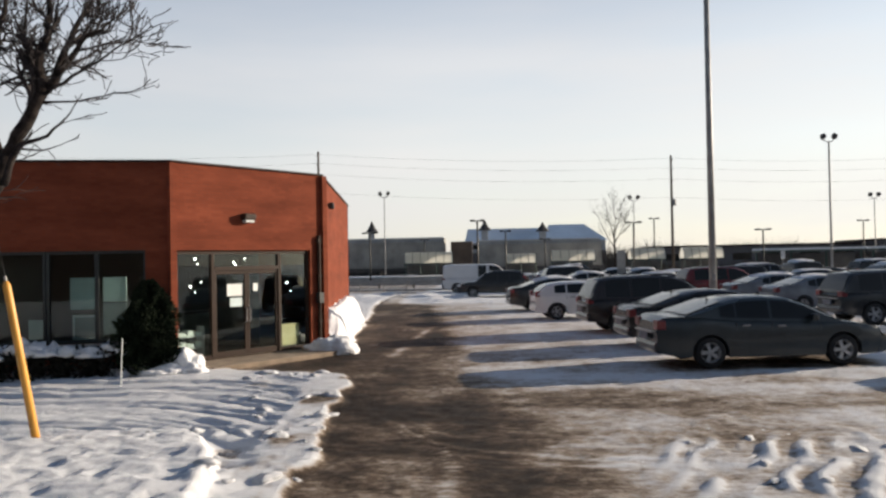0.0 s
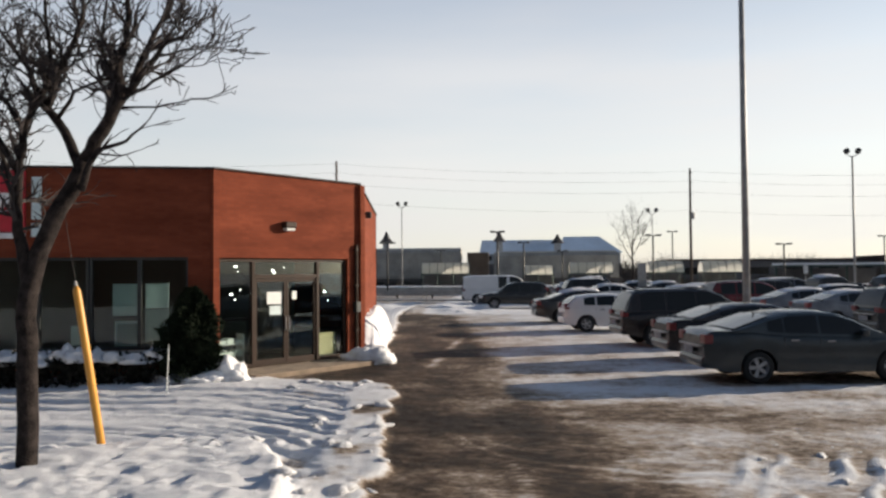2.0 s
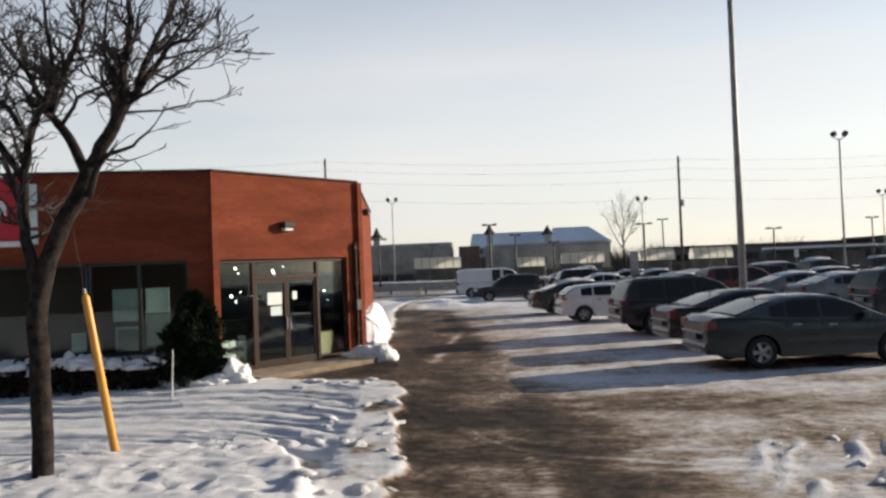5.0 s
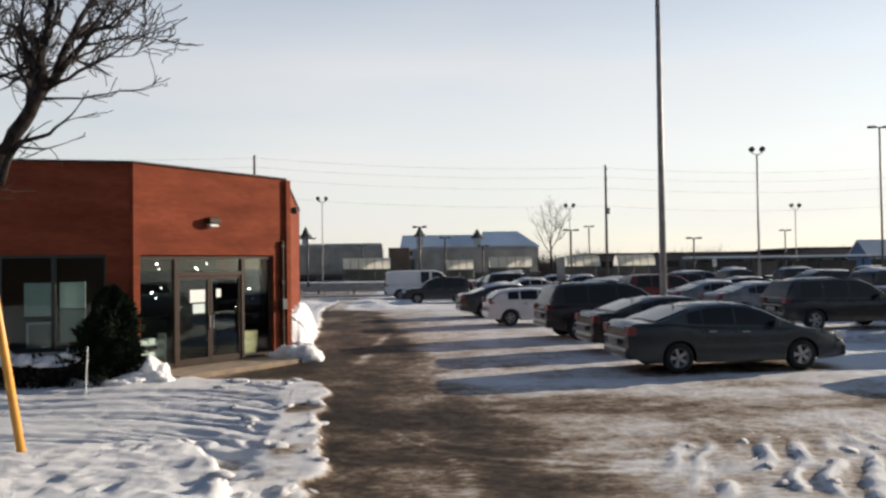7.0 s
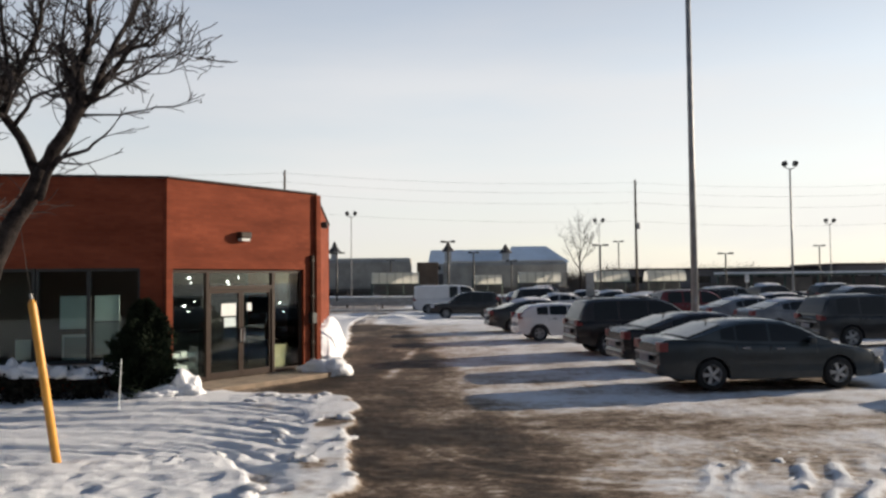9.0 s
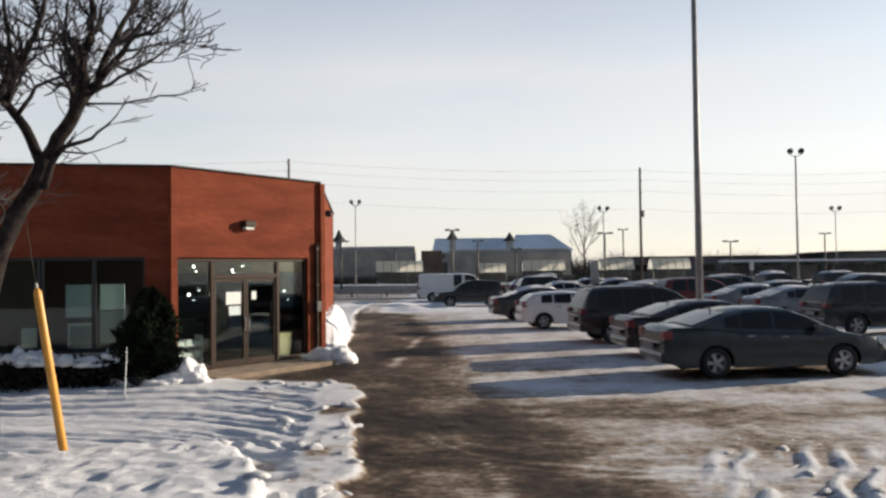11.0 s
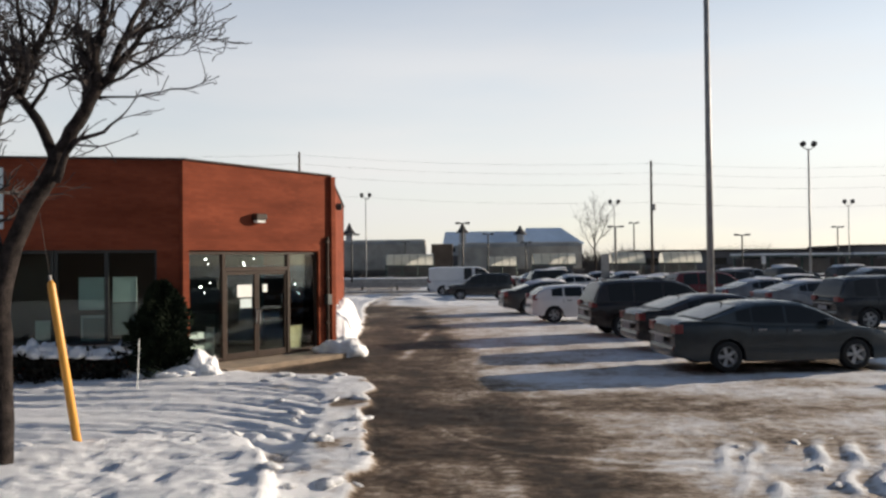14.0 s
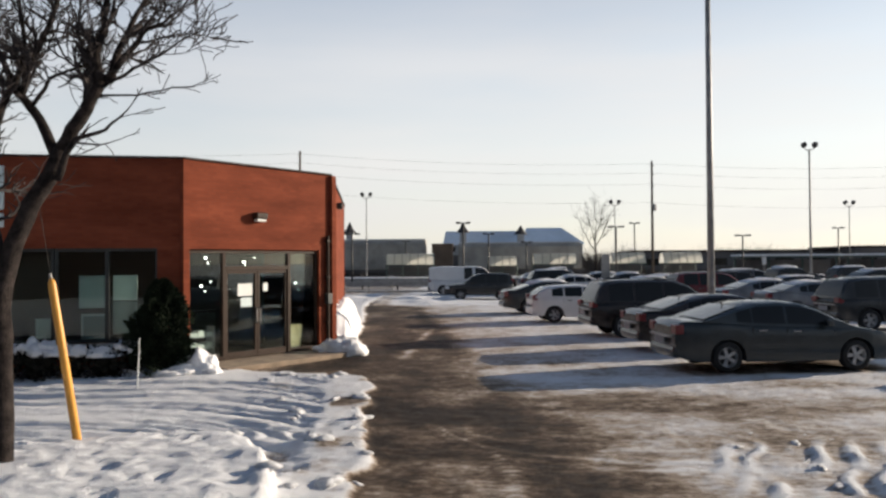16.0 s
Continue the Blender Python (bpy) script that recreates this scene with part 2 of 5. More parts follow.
M["train_grey"] = material("train_grey_paint", (0.36, 0.345, 0.31), 0.75, vary=0.3, scale=0.6, fine=6)
M["train_brown"] = material("train_brown_paint", (0.16, 0.11, 0.075), 0.75, vary=0.3, scale=0.6, fine=6)
# hall roof snow, with the blue of its shaded slope put into the colour
M["roof_snow"] = material("shade_tinted_snow_roof", (0.72, 0.80, 0.88), 0.7, vary=0.18, scale=0.12, fine=1.5)
M["shed_blue"] = material("blue_cladding", (0.16, 0.24, 0.42), 0.7, vary=0.2, scale=0.5, fine=4)
M["far_wall"] = material("far_wall", (0.40, 0.42, 0.44), 0.8, vary=0.15, scale=0.3, fine=4)
M["far_dark"] = material("far_dark_wall", (0.125, 0.117, 0.114), 0.85, vary=0.3, scale=0.15, fine=2)
M["cone"] = material("dark_slate", (0.03, 0.03, 0.035), 0.7)
M["brush"] = material("bare_brush", (0.085, 0.070, 0.058), 0.9, vary=0.4, scale=0.4)
M["canopy"] = material("shelter_canopy", (0.50, 0.51, 0.46), 0.5, vary=0.2, scale=1.5)
cn, cl = M["canopy"].node_tree.nodes, M["canopy"].node_tree.links
thru, blend = cn.new("ShaderNodeBsdfTranslucent"), cn.new("ShaderNodeMixShader")
thru.inputs["Color"].default_value = (0.78, 0.78, 0.72, 1)
blend.inputs[0].default_value = 0.6
cl.new(cn["Principled BSDF"].outputs[0], blend.inputs[1])
cl.new(thru.outputs[0], blend.inputs[2])
cl.new(blend.outputs[0], cn["Material Output"].inputs["Surface"])
M["green_steel"] = material("green_steel", (0.045, 0.075, 0.065), 0.5, 0.2)
M["sign_red"] = material("red_sign", (0.45, 0.015, 0.03), 0.45, vary=0.15)
M["sign_white"] = material("white_sign", (0.70, 0.70, 0.70), 0.5)


# ---- mesh helpers ----
def mesh_ob(name, verts, faces, mat, parent=None, label="", smooth=False):
    me = bpy.data.meshes.new(name)
    me.from_pydata([tuple(v) for v in verts], [], faces)
    me.materials.append(mat)
    if smooth:
        me.polygons.foreach_set("use_smooth", [True] * len(me.polygons))
    me.update()
    ob = new(name, me)
    if parent is not None:
        ob.parent = parent
    if label:
        ob["label"] = label
    return ob


def part(name, bm, mat, parent, label="", smooth=False):
    me = bpy.data.meshes.new(name)
    bmesh.ops.recalc_face_normals(bm, faces=bm.faces)
    bm.to_mesh(me)
    bm.free()
    me.materials.append(mat)
    if smooth:
        me.polygons.foreach_set("use_smooth", [True] * len(me.polygons))
    ob = new(name, me)
    if parent is not None:
        ob.parent = parent
    if label:
        ob["label"] = label
    return ob


def thing(name, m, label, category, group="", kind=""):
    e = new(name)
    e.empty_display_size = 0.2
    e.matrix_basis = m
    return tagged(e, label, category, group, kind)


def box(bm, x0, x1, y0, y1, z0, z1, bevel=0.0):
    r = bmesh.ops.create_cube(bm, size=1.0, matrix=Matrix.LocRotScale(((x0 + x1) / 2, (y0 + y1) / 2, (z0 + z1) / 2), None, (abs(x1 - x0), abs(y1 - y0), abs(z1 - z0))))
    if bevel > 0:
        es = list({e for v in r["verts"] for e in v.link_edges})
        bmesh.ops.bevel(bm, geom=es, offset=bevel, segments=2, affect="EDGES", profile=0.5)
    return bm


def boxes(*specs, bevel=0.0):
    bm = bmesh.new()
    for s in specs:
        box(bm, *s, bevel=bevel)
    return bm


def tube(bm, points, radii, sides=8, caps=True):
    """A tapered tube along points."""
    rings = []
    n = len(points)
    pts = [Vector(p) for p in points]
    side = None
    for i, p in enumerate(pts):
        d = (pts[min(i + 1, n - 1)] - pts[max(i - 1, 0)]).normalized()
        if side is None:
            side = d.orthogonal().normalized()
        else:
            side = (side - d * side.dot(d)).normalized()
        up = d.cross(side)
        rings.append([bm.verts.new(p + radii[i] * (math.cos(a) * side + math.sin(a) * up)) for a in (2 * math.pi * k / sides for k in range(sides))])
    for a, b in zip(rings, rings[1:]):
        for k in range(sides):
            bm.faces.new((a[k], a[(k + 1) % sides], b[(k + 1) % sides], b[k]))
    if caps:
        bm.faces.new(rings[0][::-1])
        bm.faces.new(rings[-1])
    return bm


def pipe(points, radii, sides=8):
    return tube(bmesh.new(), points, radii, sides)


def lathe(bm, profile, axis="Y", sides=24):
    """Turns (radius, along) pairs about an axis."""
    rings = []
    for r, h in profile:
        ring = []
        for k in range(sides):
            a = 2 * math.pi * k / sides
            c, s = r * math.cos(a), r * math.sin(a)
            ring.append(bm.verts.new((c, h, s) if axis == "Y" else (c, s, h)))
        rings.append(ring)
    for a, b in zip(rings, rings[1:]):
        for k in range(sides):
            bm.faces.new((a[k], a[(k + 1) % sides], b[(k + 1) % sides], b[k]))
    return bm


def lump(name, size, mat, seed, parent=None, sub=3, rough=0.25, label="", flat=True):
    """A lumpy heap, its foot at z = 0 (or a clod)."""
    bm = bmesh.new()
    bmesh.ops.create_icosphere(bm, subdivisions=sub, radius=1.0)
    off = Vector((seed * 7.3, seed * 3.1, seed * 5.7))
    for v in bm.verts:
        p = v.co.copy()
        k = 1 + rough * noise.noise(p * 1.6 + off) + rough * 0.6 * noise.noise(p * 4.1 + off) + rough * 0.3 * noise.noise(p * 9 + off)
        p *= k
        if flat:
            p.z = p.z if p.z > 0 else p.z * 0.15
        v.co = (p.x * size[0], p.y * size[1], p.z * size[2])
    return part(name, bm, mat, parent, label, True)


# ---- ground ----
def smooth(a, b, v):
    t = np.clip((v - a) / (b - a), 0, 1)
    return t * t * (3 - 2 * t)


def value_noise(x, y, seed):
    """Smooth noise in -1..1 on arrays."""
    rng = np.random.RandomState(seed)
    table = rng.uniform(-1, 1, (64, 64))
    xi, yi = np.floor(x).astype(int), np.floor(y).astype(int)
    u, v = x - xi, y - yi
    u, v = u * u * (3 - 2 * u), v * v * (3 - 2 * v)
    q = lambda i, j: table[(xi + i) % 64, (yi + j) % 64]
    return (q(0, 0) * (1 - u) + q(1, 0) * u) * (1 - v) + (q(0, 1) * (1 - u) + q(1, 1) * u) * v


def drive_edges(y):
    left = np.interp(y, (-1, 7.7, 11.6, 14.2, 16.0, 16.6, 17.6, 20.0, 20.8, 34, 42, 44), (-0.5, -0.76, -1.19, -1.47, -1.85, -4.2, -5.6, -3.6, -2.7, -4.3, -5.4, -5.4))
    right = np.interp(y, (0, 8, 10, 12, 14, 15, 17, 20, 30, 42, 44), (1.3, 1.3, 1.05, 0.6, 0.2, 0.05, -0.3, -0.8, -1.9, -3.3, -5.2))
    return left, right


def ground_shape(x, y):
    """Height of the ground and how much snow covers it; the cover also carries some painted shade."""
    wob = 0.22 * value_noise(x * 1.3, y * 1.3, 3) + 0.12 * value_noise(x * 3.7, y * 3.7, 4)
    left, right = drive_edges(y)
    to_left, to_right = left - x + wob * 0.55, x - right + wob * 2
    lawn = smooth(0.0, 0.13, to_left) * smooth(60, 45, y)
    dark = 1 - smooth(-0.6, 2.1, to_right)
    lot = 0.57 + 0.17 * smooth(14.5, 16.5, y) + 0.05 * smooth(3.5, 5.5, x)
    lot = lot - 0.20 * smooth(12.0, 12.7, y + 0.3 * wob) * smooth(14.4, 13.2, y)
    lot = lot + 0.40 * smooth(42, 45, y + wob * 3) + 0.14 * np.exp(-((y - 14.2) / 0.5) ** 2) * smooth(4, 6, x)
    lot = lot + 0.35 * smooth(8.6, 10.2, x - 0.15 * (y - 15)) * smooth(13.6, 14.8, y) * smooth(27, 24, y)
    near = smooth(10.9, 9.6, y + 0.4 * wob - 0.12 * (x - 5)) * smooth(2.7, 3.9, x + 0.5 * wob)
    lot = lot + 0.12 * near
    # tyre marks: a pair that swings in from the road, one treaded mark beside them
    swing = 9.2 + 2.3 * np.exp(-(x + 0.25) / 0.8)
    for off, amt in ((0.0, 0.30), (-0.32, 0.16), (0.55, 0.16), (1.2, 0.12)):
        lot = lot + amt * np.exp(-((y - swing - off + 0.10 * value_noise(x * 1.7, y * 1.7, 71)) / 0.075) ** 2) * smooth(-0.6, 0.1, x) * smooth(4.5, 2.6, x)
    tread = np.exp(-((x - 0.76 + 0.055 * np.maximum(y - 8, 0) ** 2) / 0.11) ** 2) * smooth(10.2, 9.4, y)
    lot = lot + 0.34 * tread * (0.72 + 0.4 * np.sin(y * 34 + 9 * np.abs(x - 0.74)))
    bands = value_noise(x * 0.30 + 3, y * 1.0 + 0.10 * x, 72) + 0.6 * value_noise(x * 0.7, y * 2.2, 73)
    lot = lot + 0.11 * bands * smooth(22, 15, y)
    # sandy, driven snow beside the lane
    lot = lot - 0.15 * smooth(4.2, 1.6, to_right) * smooth(16, 19, y) * smooth(43, 38, y)
    # brown slush under the nearest car, its under-car shade also put into the cover
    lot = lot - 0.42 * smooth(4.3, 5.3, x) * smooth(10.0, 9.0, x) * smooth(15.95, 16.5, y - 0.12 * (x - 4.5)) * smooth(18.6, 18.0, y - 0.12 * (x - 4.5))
    # worn wheel lines up the lane
    ruts = 0.22 * np.exp(-((x - right - 0.6) / 0.35) ** 2) * smooth(18, 22, y)
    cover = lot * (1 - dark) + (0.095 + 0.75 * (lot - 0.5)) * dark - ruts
    cover = cover + 0.20 * dark * smooth(0.45, 0.9, value_noise(x * 0.5 + 7, y * 0.35, 8))
    cover = cover + 0.42 * dark * np.exp(-((x + 1.36 - 0.035 * (y - 20) + 0.12 * wob) / 0.16) ** 2) * smooth(18, 21, y) * smooth(-0.3, 0.2, value_noise(x * 2, y * 0.9, 9))
    cover = np.where(lawn > 0, cover * (1 - lawn) + lawn * 1.22, cover)
    # trodden strip beside the lane, with brown patches
    strip = smooth(-0.05, 0.1, to_left) * smooth(1.0, 0.55, to_left) * smooth(16.8, 15.8, y)
    cover = cover - strip * (0.34 + 0.50 * smooth(0.25, 0.6, value_noise(x * 1.6, y * 1.3, 11)) + 0.14 * value_noise(x * 7.0, y * 1.5, 12))
    # ruts that bend towards the road, narrow and deep
    heap_edge = np.interp(x, (-9, -6.1, -4.7, -4.0, -3.5, -2.9, -2.45, -2.05, -1.78, -1.5), (9.3, 9.0, 9.3, 9.9, 10.25, 10.15, 9.7, 9.0, 8.1, 6.8))
    in_heap = heap_edge - y + 0.16 * value_noise(x * 1.4, y * 1.4, 41) + 0.07 * value_noise(x * 4.2, y * 4.2, 42)
    zone = lawn * smooth(0.0, -0.35, in_heap) * smooth(15.9, 15.2, y) * smooth(0.75, 1.1, to_left)
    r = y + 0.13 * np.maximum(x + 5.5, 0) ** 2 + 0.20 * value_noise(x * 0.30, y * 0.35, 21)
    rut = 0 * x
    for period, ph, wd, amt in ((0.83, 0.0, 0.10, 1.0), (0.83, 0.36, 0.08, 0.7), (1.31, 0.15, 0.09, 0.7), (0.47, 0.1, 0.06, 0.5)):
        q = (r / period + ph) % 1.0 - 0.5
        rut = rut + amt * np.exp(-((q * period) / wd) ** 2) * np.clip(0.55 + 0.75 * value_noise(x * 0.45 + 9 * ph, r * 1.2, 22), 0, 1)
    # rut term: their narrow shade and dirt, painted through the cover
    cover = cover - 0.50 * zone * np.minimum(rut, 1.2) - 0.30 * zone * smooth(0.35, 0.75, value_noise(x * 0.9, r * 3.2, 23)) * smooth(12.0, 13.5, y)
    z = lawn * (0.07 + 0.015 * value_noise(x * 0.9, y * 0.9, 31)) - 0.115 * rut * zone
    z = z + lawn * 0.006 * value_noise(x * 2.3, y * 4.3, 32) + lawn * 0.010 * value_noise(x * 5.7, y * 8.7, 33) + (1 - lawn) * 0.010 * value_noise(x * 5.1, y * 6.3, 34)
    # lumps where the ruts meet the strip
    lumps = lawn * smooth(0.35, 0.8, to_left) * smooth(2.0, 1.2, to_left) * smooth(13.0, 11.0, y)
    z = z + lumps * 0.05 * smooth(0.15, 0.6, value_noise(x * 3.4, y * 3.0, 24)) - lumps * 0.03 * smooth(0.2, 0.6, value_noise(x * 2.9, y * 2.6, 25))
    # hollows darkened through the cover, by the mask that sinks them
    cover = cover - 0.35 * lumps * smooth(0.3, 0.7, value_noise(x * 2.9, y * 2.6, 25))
    # plough heap along the road, pocked with footprints
    heap = smooth(-0.04, 0.20, in_heap) * smooth(2, 6, y) * lawn
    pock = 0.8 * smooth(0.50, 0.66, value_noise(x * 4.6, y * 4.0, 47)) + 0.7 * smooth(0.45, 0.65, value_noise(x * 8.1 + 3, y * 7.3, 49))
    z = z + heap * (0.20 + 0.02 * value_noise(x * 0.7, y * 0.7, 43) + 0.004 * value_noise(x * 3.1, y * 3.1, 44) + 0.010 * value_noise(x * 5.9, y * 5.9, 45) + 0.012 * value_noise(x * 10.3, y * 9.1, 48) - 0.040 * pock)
    # pocks darkened through the cover, in step with their depth
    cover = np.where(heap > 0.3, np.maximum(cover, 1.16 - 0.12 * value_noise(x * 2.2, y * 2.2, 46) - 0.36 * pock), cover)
    # torn ridges of snow on the other side of the lane, lying along the wheel tracks
    across, along = 0.92 * x - 0.38 * y, 0.38 * x + 0.92 * y
    wave = np.sin(2 * math.pi * (across / 0.36 + 0.35 * value_noise(x * 1.3, y * 1.3, 55)))
    ridge = near * smooth(-0.2, 0.8, wave) * smooth(-0.55, 0.05, value_noise(across * 2.1 + 5, along * 1.5, 54))
    cover = cover + 0.55 * ridge - 0.10 * near * smooth(0.2, 0.6, value_noise(across * 2.0, along * 0.7, 56))
    z = z + ridge * (0.042 + 0.02 * value_noise(x * 5, y * 5, 52)) + 0.035 * smooth(5.0, 7.0, x) * smooth(10.5, 9, y) * (1 + value_noise(x * 1.4, y * 1.4, 53))
    z = z + 0.006 * value_noise(x * 4.1, y * 4.1, 61) + 0.007 * (cover > 0.55) * value_noise(x * 2.3, y * 3.1, 62)
    z = z + 0.14 * smooth(43, 45.5, y + wob * 3) * smooth(60, 54, y) * (1 + value_noise(x * 0.8, y * 0.8, 63)) * smooth(2.5, -3, x)
    return z, np.clip(cover, 0, 1.3)


def graded(fine0, fine1, step, lo, hi, grow=1.09):
    mid = list(np.arange(fine0, fine1 + 1e-6, step))
    for end, sign in ((hi, 1), (lo, -1)):
        s, v = step, mid[-1] if sign > 0 else mid[0]
        while (v < end) if sign > 0 else (v > end):
            s *= grow
            v += sign * s
            mid = mid + [v] if sign > 0 else [v] + mid
    return np.array(mid)


xs = graded(-7.0, 8.0, 0.06, -2500, 2500, 1.045)
ys = graded(6.8, 16.4, 0.06, -2500, 2800, 1.028)
gx, gy = np.meshgrid(xs, ys)
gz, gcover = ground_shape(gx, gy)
nx, ny = len(xs), len(ys)
ids = np.arange(nx * ny).reshape(ny, nx)
quads = np.stack([ids[:-1, :-1], ids[:-1, 1:], ids[1:, 1:], ids[1:, :-1]], -1).reshape(-1, 4)
gme = bpy.data.meshes.new("ground")
gme.from_pydata(np.stack([gx, gy, gz], -1).reshape(-1, 3).tolist(), [], quads.tolist())
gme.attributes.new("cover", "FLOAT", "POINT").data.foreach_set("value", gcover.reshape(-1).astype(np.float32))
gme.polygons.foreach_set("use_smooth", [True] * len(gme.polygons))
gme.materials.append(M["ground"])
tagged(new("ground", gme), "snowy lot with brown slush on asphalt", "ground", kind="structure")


def ground_z(x, y):
    return float(ground_shape(np.array([x], float), np.array([y], float))[0][0])


# ---- brick shop ----
WALL_H = 4.73
CORNER_A, CORNER_B = Vector((-6.085, 17.15, 0)), Vector((-3.46, 20.75, 0))
TURN_S, TURN_C, TURN_E = 11.8, math.degrees(math.atan2(3.6, 2.625)), 97.4


def wall_sheet(name, length, height, thick, openings, mat, parent, label=""):
    """A wall along x from 0, its outside at y = 0 and its thickness towards +y, with openings (x0, x1, z0, z1) through it."""
    ss = sorted({0, length, *[v for o in openings for v in o[:2]]})
    zs = sorted({0, height, *[v for o in openings for v in o[2:]]})
    solid = lambda i, j: 0 <= i < len(ss) - 1 and 0 <= j < len(zs) - 1 and not any(o[0] <= (ss[i] + ss[i + 1]) / 2 <= o[1] and o[2] <= (zs[j] + zs[j + 1]) / 2 <= o[3] for o in openings)
    v, f = [], []

    def quad(*p):
        f.append(tuple(range(len(v), len(v) + 4)))
        v.extend(p)

    for i in range(len(ss) - 1):
        for j in range(len(zs) - 1):
            if not solid(i, j):
                continue
            a, b, c, d = ss[i], ss[i + 1], zs[j], zs[j + 1]
            quad((a, 0, c), (b, 0, c), (b, 0, d), (a, 0, d))
            quad((b, thick, c), (a, thick, c), (a, thick, d), (b, thick, d))
            if not solid(i - 1, j):
                quad((a, thick, c), (a, 0, c), (a, 0, d), (a, thick, d))
            if not solid(i + 1, j):
                quad((b, 0, c), (b, thick, c), (b, thick, d), (b, 0, d))
            if not solid(i, j - 1):
                quad((a, thick, c), (b, thick, c), (b, 0, c), (a, 0, c))
            if not solid(i, j + 1):
                quad((a, 0, d), (b, 0, d), (b, thick, d), (a, thick, d))
    return mesh_ob(name, v, f, mat, parent, label)


LEN_S, LEN_C, LEN_E, TH = 22.0, 4.455, 11.5, 0.22
dir_s = Vector((math.cos(radians(TURN_S)), math.sin(radians(TURN_S)), 0))
start_s = CORNER_A - LEN_S * dir_s
m_s = Matrix.Translation(start_s) @ pose(0, 0, 0, 0, 0, TURN_S)
m_c = Matrix.Translation(CORNER_A) @ pose(0, 0, 0, 0, 0, TURN_C)
m_e = Matrix.Translation(CORNER_B) @ pose(0, 0, 0, 0, 0, TURN_E)

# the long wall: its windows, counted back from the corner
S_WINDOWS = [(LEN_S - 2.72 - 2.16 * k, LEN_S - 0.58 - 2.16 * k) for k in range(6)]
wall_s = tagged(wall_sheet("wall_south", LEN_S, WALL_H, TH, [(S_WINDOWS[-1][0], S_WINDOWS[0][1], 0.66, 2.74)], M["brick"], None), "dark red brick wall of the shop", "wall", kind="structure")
wall_s.matrix_basis = m_s
wall_c = tagged(wall_sheet("wall_entrance", LEN_C, WALL_H, TH, [(0.10, 4.05, 0.0, 2.72)], M["brick"], None), "orange red brick wall over the glazed entrance", "wall", kind="structure")
wall_c.matrix_basis = m_c
wall_e = tagged(wall_sheet("wall_east", LEN_E, WALL_H, TH, [(0.55, 1.45, 0.0, 2.35)], M["brick"], None), "sunlit orange red brick side wall", "wall", kind="structure")
wall_e.matrix_basis = m_e
far_e = m_e @ Vector((LEN_E, 0, 0))
back_dir = Vector((-math.cos(radians(TURN_S)), -math.sin(radians(TURN_S)), 0))
far_w = far_e + back_dir * (LEN_S + 4.5)
wall_n = tagged(wall_sheet("wall_north", LEN_S + 4.5, WALL_H, TH, [], M["brick"], None), "plain brick back wall of the shop", "wall", kind="structure")
wall_n.matrix_basis = Matrix.Translation(far_e) @ pose(0, 0, 0, 0, 0, TURN_S + 180)
w_vec = start_s - far_w
wall_w = tagged(wall_sheet("wall_west", w_vec.length, WALL_H, TH, [], M["brick"], None), "plain brick end wall of the shop", "wall", kind="structure")
wall_w.matrix_basis = Matrix.Translation(far_w) @ pose(0, 0, 0, 0, 0, math.degrees(math.atan2(w_vec.y, w_vec.x)))

corners = [start_s, CORNER_A, CORNER_B, far_e, far_w]
centre = sum(corners, Vector()) / 5


def slab(name, z0, z1, grow, mat, label, category):
    ring = [c + (centre - c).normalized() * -grow for c in corners]
    v = [(p.x, p.y, z0) for p in ring] + [(p.x, p.y, z1) for p in ring]
    f = [tuple(range(4, -1, -1)), tuple(range(5, 10))] + [(i, (i + 1) % 5, (i + 1) % 5 + 5, i + 5) for i in range(5)]
    return tagged(mesh_ob(name, v, f, mat), label, category, kind="structure")


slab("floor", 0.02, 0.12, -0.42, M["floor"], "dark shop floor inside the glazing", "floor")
slab("ceiling", 2.95, 3.05, -0.42, M["plaster"], "plain ceiling of the shop, its colour darkened for a dim room", "ceiling")
slab("roof", 4.35, 4.45, -0.42, M["cap"], "flat roof behind the parapet", "roof")
for nm, ln, mm in (("wall_s", LEN_S, m_s), ("wall_c", LEN_C, m_c), ("wall_e", LEN_E, m_e)):
    cap = part("trim", boxes((-0.04, ln + 0.04, -0.05, TH + 0.04, WALL_H + 0.003, WALL_H + 0.05), bevel=0.01), M["cap"], None)
    tagged(cap, "dark metal coping along the parapet", "coping", kind="structure")
    cap.matrix_basis = mm

# brick pilaster and downpipe beside the entrance
pil = part("trim", boxes((LEN_C - 0.02, LEN_C + 0.14, -0.09, 0.12, 0, WALL_H - 0.01), bevel=0.008), M["brick"], None)
tagged(pil, "projecting brick corner of the shop", "pilaster", kind="structure")
pil.matrix_basis = m_c
cor = part("trim", boxes((-0.07, 0.10, -0.06, 0.10, 0, WALL_H - 0.01), bevel=0.008), M["brick"], None)
tagged(cor, "brick corner edge beside the entrance", "pilaster", kind="structure")
cor.matrix_basis = m_c

pipe_t = thing("downpipe", m_c, "dark metal downpipe on the brick corner", "downpipe")
part("pipe", pipe([(4.30, -0.06, 0.05), (4.30, -0.06, 3.1)], (0.045, 0.045), 8), M["bronze"], pipe_t)
for z in (0.8, 2.0, 2.95):
    part("bracket", boxes((4.24, 4.36, -0.11, 0.0, z, z + 0.04)), M["bronze"], pipe_t)
part("meter_box", boxes((4.22, 4.38, -0.16, -0.01, 1.30, 1.58), bevel=0.01), M["black_frame"], pipe_t, "small dark box on the pipe")


def pane_ob(name, x0, x1, z0, z1, parent, y=0.11):
    p = part(name, boxes((x0, x1, y, y + 0.008, z0, z1)), M["glass"], parent)
    p.visible_shadow = False
    return p


